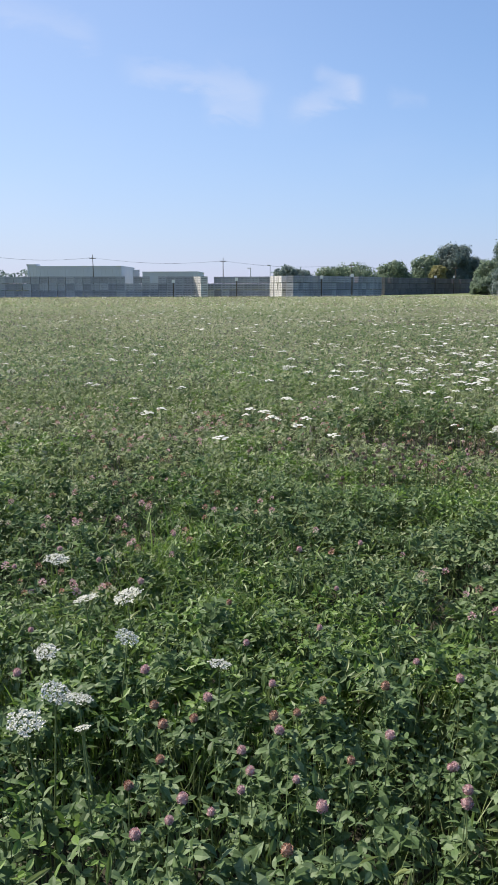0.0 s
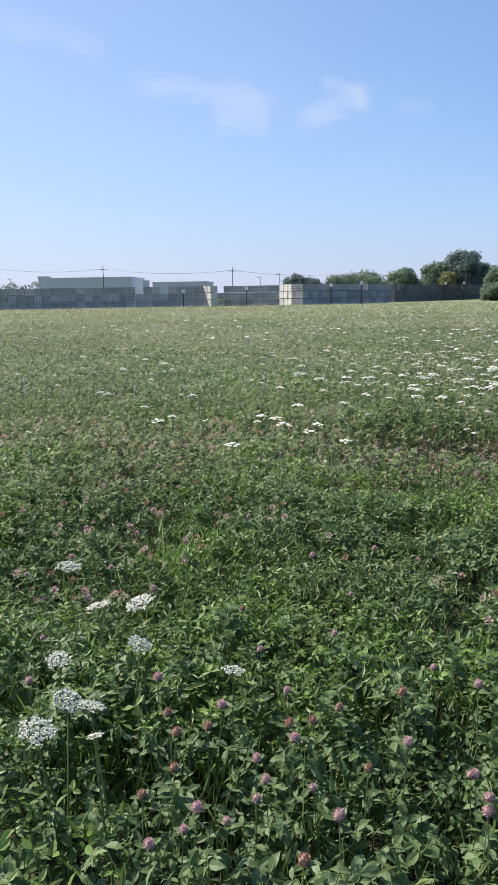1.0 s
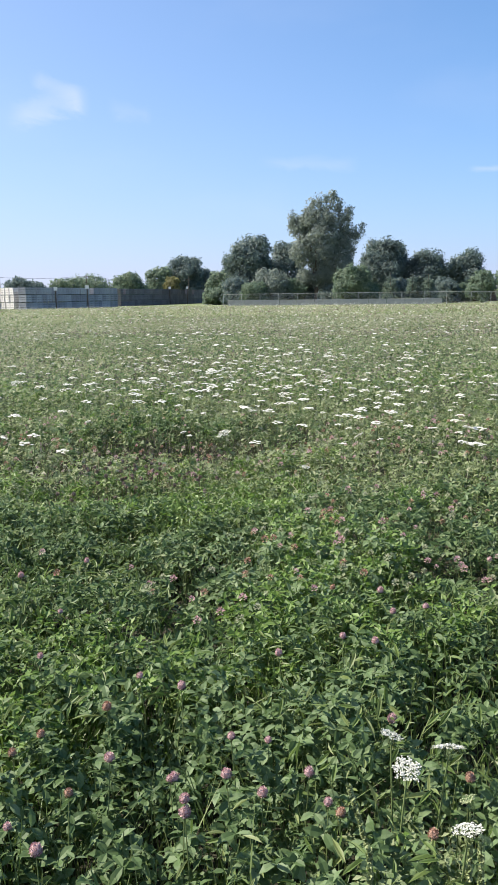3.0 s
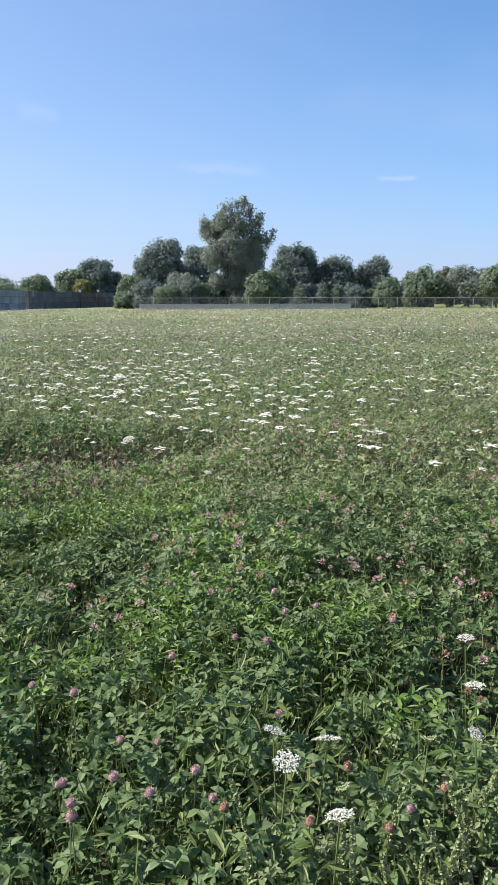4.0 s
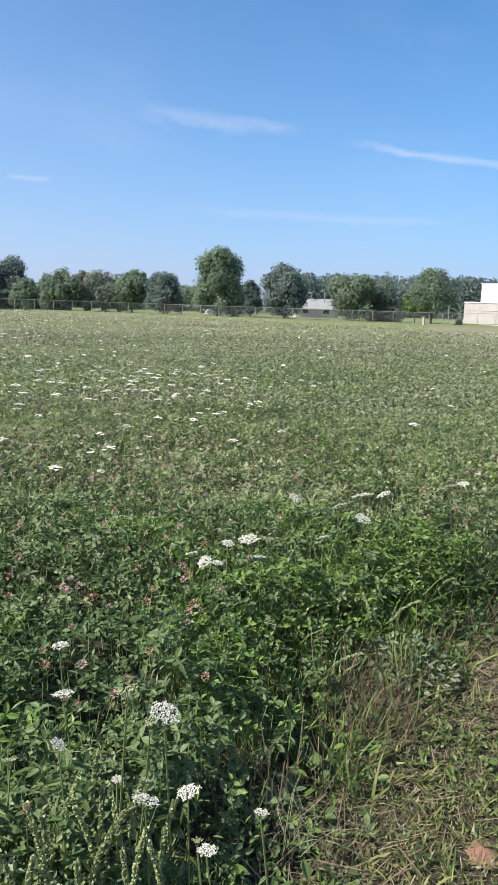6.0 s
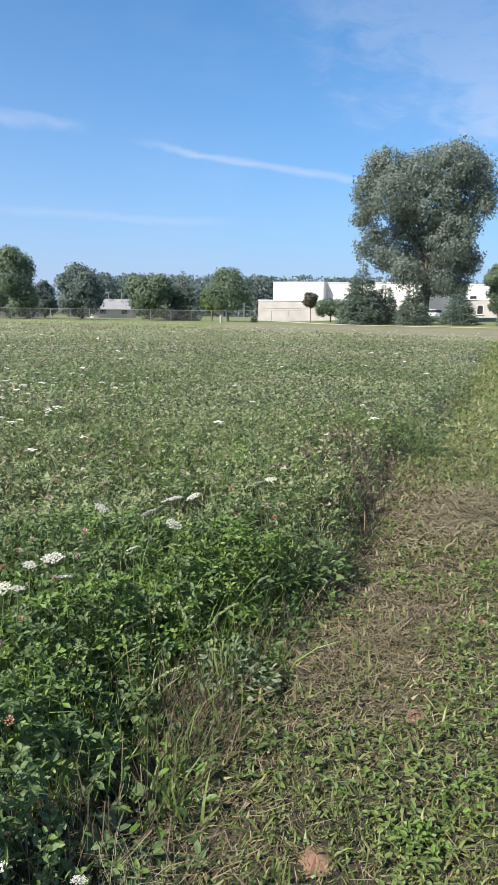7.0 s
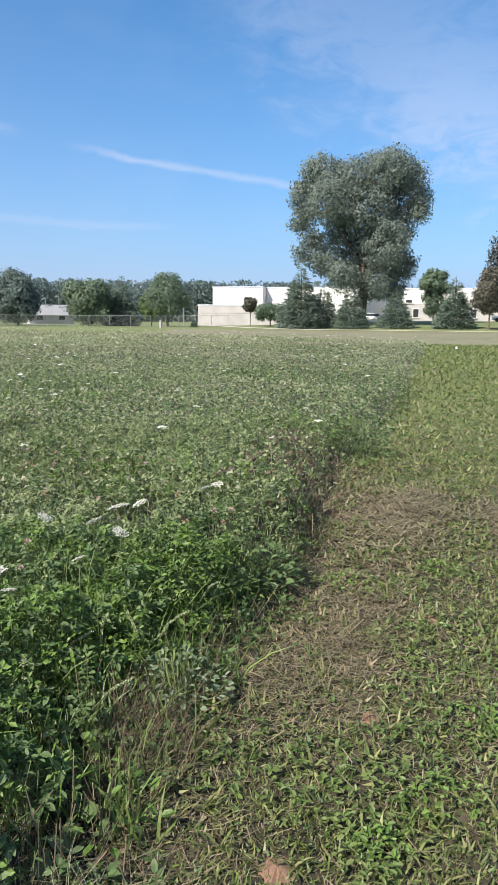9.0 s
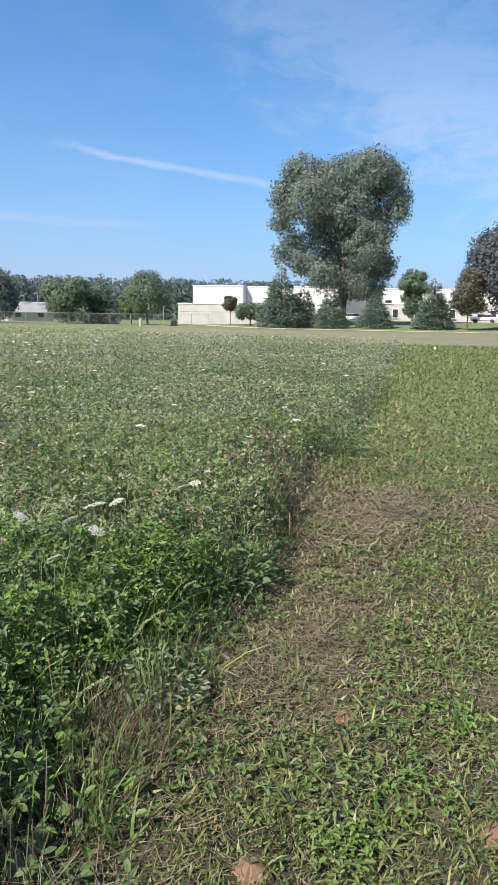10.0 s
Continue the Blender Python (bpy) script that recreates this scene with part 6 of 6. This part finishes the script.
def lamp_post(bearing_deg, distance, tall, label):
    x, y = spot(bearing_deg, distance)
    ob = tagged(new("lamp_post"), label, "lamp post", "lamp posts")
    ob.location, ob.rotation_euler = (x, y, float(land(x, y))), (0, 0, -radians(bearing_deg))
    bm = bmesh.new()
    tube(bm, [(0, 0, -0.1), (0, 0, tall)], [0.11, 0.07], 9)
    part("pole", finish(bm, "pole", STEEL), ob)
    part("lamp_head", box_mesh("lamp_head", STEEL, (-0.75, 0.1, -0.17, 0.17, tall - 0.02, tall + 0.14), bevel=0.03), ob)


tips = [utility_pole(b, d, h, "wooden utility pole with a crossarm") for b, d, h in ((-19.15, 205, 10.2), (-11.19, 200, 9.4), (-1.86, 195, 8.5), (7.47, 200, 7.6), (14.78, 215, 7.0))]
for a, b in zip(tips, tips[1:]):
    for k, off in enumerate((-0.9, 0.0, 0.9)):
        side = Vector((b - a).normalized().cross(Vector((0, 0, 1)))) * off
        bm = bmesh.new()
        pts = [a.lerp(b, i / 10) + side - Vector((0, 0, 1.0 * (1 - (2 * i / 10 - 1) ** 2))) for i in range(11)]
        tube(bm, pts, [0.009] * 11, 4)
        tagged(new("power_line", finish(bm, "power_line", RUBBER)), "thin dark power line between utility poles", "power line", "power lines")
for b, d, h in ((0.15, 180, 5.6), (1.57, 178, 6.2), (-17.58, 185, 6.0), (56.32, 168, 5.2), (57.25, 168, 5.6), (66.15, 150, 4.2)):
    lamp_post(b, d, h, "grey steel lamp post with a flat head")

# ---- fence ----


def fence(points, label, tall=1.8, step=3.05):
    """Chain-link fence: posts, a top rail and woven wire between them."""
    ob = tagged(new("chain_link_fence"), label, "fence")
    soup, steel = Soup(), Soup()
    bm = bmesh.new()
    tube(bm, [(0, 0, -0.1), (0, 0, tall + 0.05)], [0.042, 0.042], 7)
    post = finish(bm, "post", STEEL)
    ribbon = ([(-0.5, 0, 0), (0.5, 0, 0), (0.5, 0, 1), (-0.5, 0, 1)], [(0, 1, 2, 3)])
    for a, b in zip(points, points[1:]):
        a, b = Vector((*a, 0)), Vector((*b, 0))
        n = max(1, round((b - a).length / step))
        turn = math.atan2((b - a).y, (b - a).x)
        for i in range(n):
            p = a.lerp(b, i / n)
            part("post", post, ob).location = (p.x, p.y, float(land(p.x, p.y)))
        bm = bmesh.new()
        za, zb = float(land(a.x, a.y)) + tall, float(land(b.x, b.y)) + tall
        tube(bm, [(a.x, a.y, za), (b.x, b.y, zb)], [0.03, 0.03], 6)
        part("top_rail", finish(bm, "top_rail", STEEL), ob)
        m = int((b - a).length / 0.16)
        f = (np.arange(m) + 0.5) / m
        x, y = a.x + (b.x - a.x) * f, a.y + (b.y - a.y) * f
        place = np.stack([x, y, land(x, y) + 0.04], 1)
        for lean in (0.78, -0.78):
            soup.add(ribbon, place, np.repeat((np.array(Matrix.Rotation(turn, 3, "Z")) @ np.array(Matrix.Rotation(lean, 3, "Y")))[None], m, 0),
                     np.repeat([[0.007, 1.0, (tall - 0.06) / math.cos(0.78)]], m, 0))
    part("wire_mesh", soup.mesh("wire_mesh", [STEEL]), ob, "woven galvanised wire")


fence([spot(17.33, 122), spot(25.62, 117), spot(34.98, 116)], "galvanised chain-link fence at the edge of the meadow")
fence([spot(35.08, 122), spot(44.3, 124), spot(55.0, 121), spot(65.27, 119)], "galvanised chain-link fence with a top rail", 1.75)
fence([spot(65.76, 128), spot(70.64, 126)], "short run of chain-link fence near the block building", 1.8)
bm = bmesh.new()
low_wall = tagged(new("low_concrete_wall"), "low grey concrete wall behind the fence", "low wall", kind="")
a, b = Vector((*spot(17.62, 126), 0)), Vector((*spot(33.09, 124), 0))
low_wall.location, low_wall.rotation_euler = a, (0, 0, math.atan2((b - a).y, (b - a).x))
span = (b - a).length / 12
panel = box_mesh("panel", CONCRETE, (0.03, span - 0.03, 0, 0.18, -0.1, 0.85), bevel=0.015)
for k in range(12):
    part("panel", panel, low_wall).location = (k * span, 0, 0)
gate_post = tagged(new("marker_post", box_mesh("marker_post", CONCRETE, (-0.13, 0.13, -0.13, 0.13, -0.1, 1.1), (-0.10, 0.10, -0.10, 0.10, 1.1, 1.17), bevel=0.02)), "short pale square post at the meadow's far edge", "post")
gate_post.location = (*spot(64.48, 112), 0)

conifer("sapling", 66.9, 122, 1.5, 0.9, "small dark evergreen sapling on the lawn", 48, 300)
flag = tagged(new("marker_flag"), "small white marker flag in the mown strip", "flag")
flag.location = (38.42, 2.74, 0.0)
part("stake", box_mesh("stake", STEEL, (-0.006, 0.006, -0.006, 0.006, -0.02, 0.30)), flag)
part("cloth", box_mesh("cloth", WHITE_PAINT, (-0.006, 0.006, -0.09, 0.006, 0.19, 0.30), bevel=0.002), flag, "white cloth")

# ---- white buildings ----


def block_building(name, x0, x1, y0, y1, z0, z1, mat, label, bands=()):
    """A flat-roofed block with a front towards -x; bands are (z0, z1, material) courses standing proud of the wall."""
    ob = tagged(new(name), label, "building")
    ob.location = (x0, y0, z0)
    w, d, h = x1 - x0, y1 - y0, z1 - z0
    part("wall", box_mesh("wall", mat, (0, w, 0, d, -1.6, h - 0.25)), ob)
    part("roof", box_mesh("roof", METAL_WALL, (-0.1, w + 0.1, -0.1, d + 0.1, h - 0.25, h), bevel=0.03), ob, "pale metal roof edge")
    for a, b, m in bands:
        part("band", box_mesh("band", m, (-0.05, w + 0.05, -0.05, d + 0.05, a, b), bevel=0.01), ob)
    return ob


def facade_window(parent, y, z, wide, tall):
    """A window in a front towards -x: frame, pane, sill."""
    win = new("window")
    win.parent = parent
    win.location = (-0.05, y, z)
    win.empty_display_size = 0.2
    t = 0.09
    part("frame", box_mesh("frame", WHITE_PAINT, (-0.06, 0.04, 0, wide, 0, t), (-0.06, 0.04, 0, wide, tall - t, tall), (-0.06, 0.04, 0, t, t, tall - t), (-0.06, 0.04, wide - t, wide, t, tall - t)), win)
    part("pane", box_mesh("pane", GLASS, (-0.02, 0.03, t, wide - t, t, tall - t)), win)
    part("sill", box_mesh("sill", CONCRETE, (-0.16, 0.0, -0.08, wide + 0.08, -0.08, -0.003)), win)


block_building("hall_building", 150, 160, 49.0, 59.8, 0.6, 7.9, WHITE_WALL, "tall white flat-roofed hall with blank walls", ())
block_building("hall_building", 152.2, 178, 28.6, 48.9, 0.6, 7.85, WHITE_WALL, "long white flat-roofed hall with blank walls", ())
low_wing = block_building("low_building", 146, 149.9, 40.0, 61.4, 0.3, 4.2, BLOCK_WALL, "low building of pale grey block under a white hall", [(2.2, 2.32, CONCRETE)])
school = block_building("school_building", 165, 190, -20, 23.2, 1.0, 8.0, BLOCK_WALL, "grey block building with a white upper storey", [(3.8, 6.7, WHITE_WALL)])
for y in (8.0, 14.0, 20.0, 28.0, 35.0, 39.6):
    facade_window(school, y, 0.9, 1.3, 1.9)
for y in (10.0, 18.0, 28.2, 30.4, 41.0):
    facade_window(school, y, 3.9, 1.5, 0.8)
chimney = tagged(new("chimney", box_mesh("chimney", BRICK_BROWN, (-0.8, 0.8, -0.8, 0.8, 0, 10.2), (-0.95, 0.95, -0.95, 0.95, 10.2, 10.5), bevel=0.03)), "square brown brick chimney behind the school", "chimney")
chimney.location = (*spot(83.55, 195), 0)


def low_house(bearing_deg, distance, wide, deep, eaves, ridge, wall, roof, label):
    x, y = spot(bearing_deg, distance)
    ob = tagged(new("house"), label, "house")
    ob.location, ob.rotation_euler = (x, y, float(land(x, y))), (0, 0, -radians(bearing_deg) + 0.2)
    part("wall", box_mesh("wall", wall, (-wide / 2, wide / 2, 0, deep, -0.2, eaves)), ob)
    bm = bmesh.new()
    w, o = wide / 2 + 0.4, 0.4
    prof = [(-o, eaves - 0.1), (deep / 2, ridge), (deep + o, eaves - 0.1), (deep + o, eaves - 0.28), (-o, eaves - 0.28)]
    ends = [[bm.verts.new((sx_, py, pz)) for py, pz in prof] for sx_ in (-w, w)]
    for k in range(5):
        bm.faces.new((ends[0][k], ends[0][(k + 1) % 5], ends[1][(k + 1) % 5], ends[1][k]))
    bm.faces.new(ends[0][::-1])
    bm.faces.new(ends[1])
    bmesh.ops.recalc_face_normals(bm, faces=bm.faces[:])
    part("roof", finish(bm, "roof", roof), ob)
    for k in (-0.28, 0.22):
        part("window", box_mesh("window", GLASS, (k * wide - 0.6, k * wide + 0.6, -0.04, 0.02, 0.9, 2.0)), ob)


low_house(37.04, 158, 11, 8, 2.6, 3.7, BRICK_BROWN, ROOF, "low brown house with a dark pitched roof")
low_house(50.3, 165, 9, 7, 2.5, 4.1, BLOCK_WALL, SHED_ROOF, "small pale house behind a tall tree")
low_house(56.76, 165, 9, 8, 2.0, 4.0, BLOCK_WALL, SHED_ROOF, "low shed with a pale grey roof")


def parked_car(x, y, turn, paint, label):
    """A far parked car: body, cabin, four wheels."""
    ob = tagged(new("car"), label, "car")
    ob.location, ob.rotation_euler = (x, y, float(land(x, y))), (0, 0, turn)
    part("body", box_mesh("body", paint, (-2.2, 2.2, -0.88, 0.88, 0.3, 0.95), bevel=0.14), ob)
    part("cabin", box_mesh("cabin", GLASS, (-1.3, 1.1, -0.76, 0.76, 0.9, 1.42), bevel=0.18), ob)
    part("roof", box_mesh("roof", paint, (-1.0, 0.85, -0.68, 0.68, 1.40, 1.48), bevel=0.03), ob)
    for wx in (-1.4, 1.4):
        for wy in (-0.8, 0.8):
            bm = bmesh.new()
            tube(bm, [(wx, wy - 0.11, 0.33), (wx, wy + 0.11, 0.33)], [0.33, 0.33], 14)
            part("wheel", finish(bm, "wheel", RUBBER), ob)


parked_car(135, 24.0, 1.5, WHITE_PAINT, "white parked car under the big cottonwood")
parked_car(139, 2.0, 1.5, WHITE_PAINT, "white parked car behind small trees")
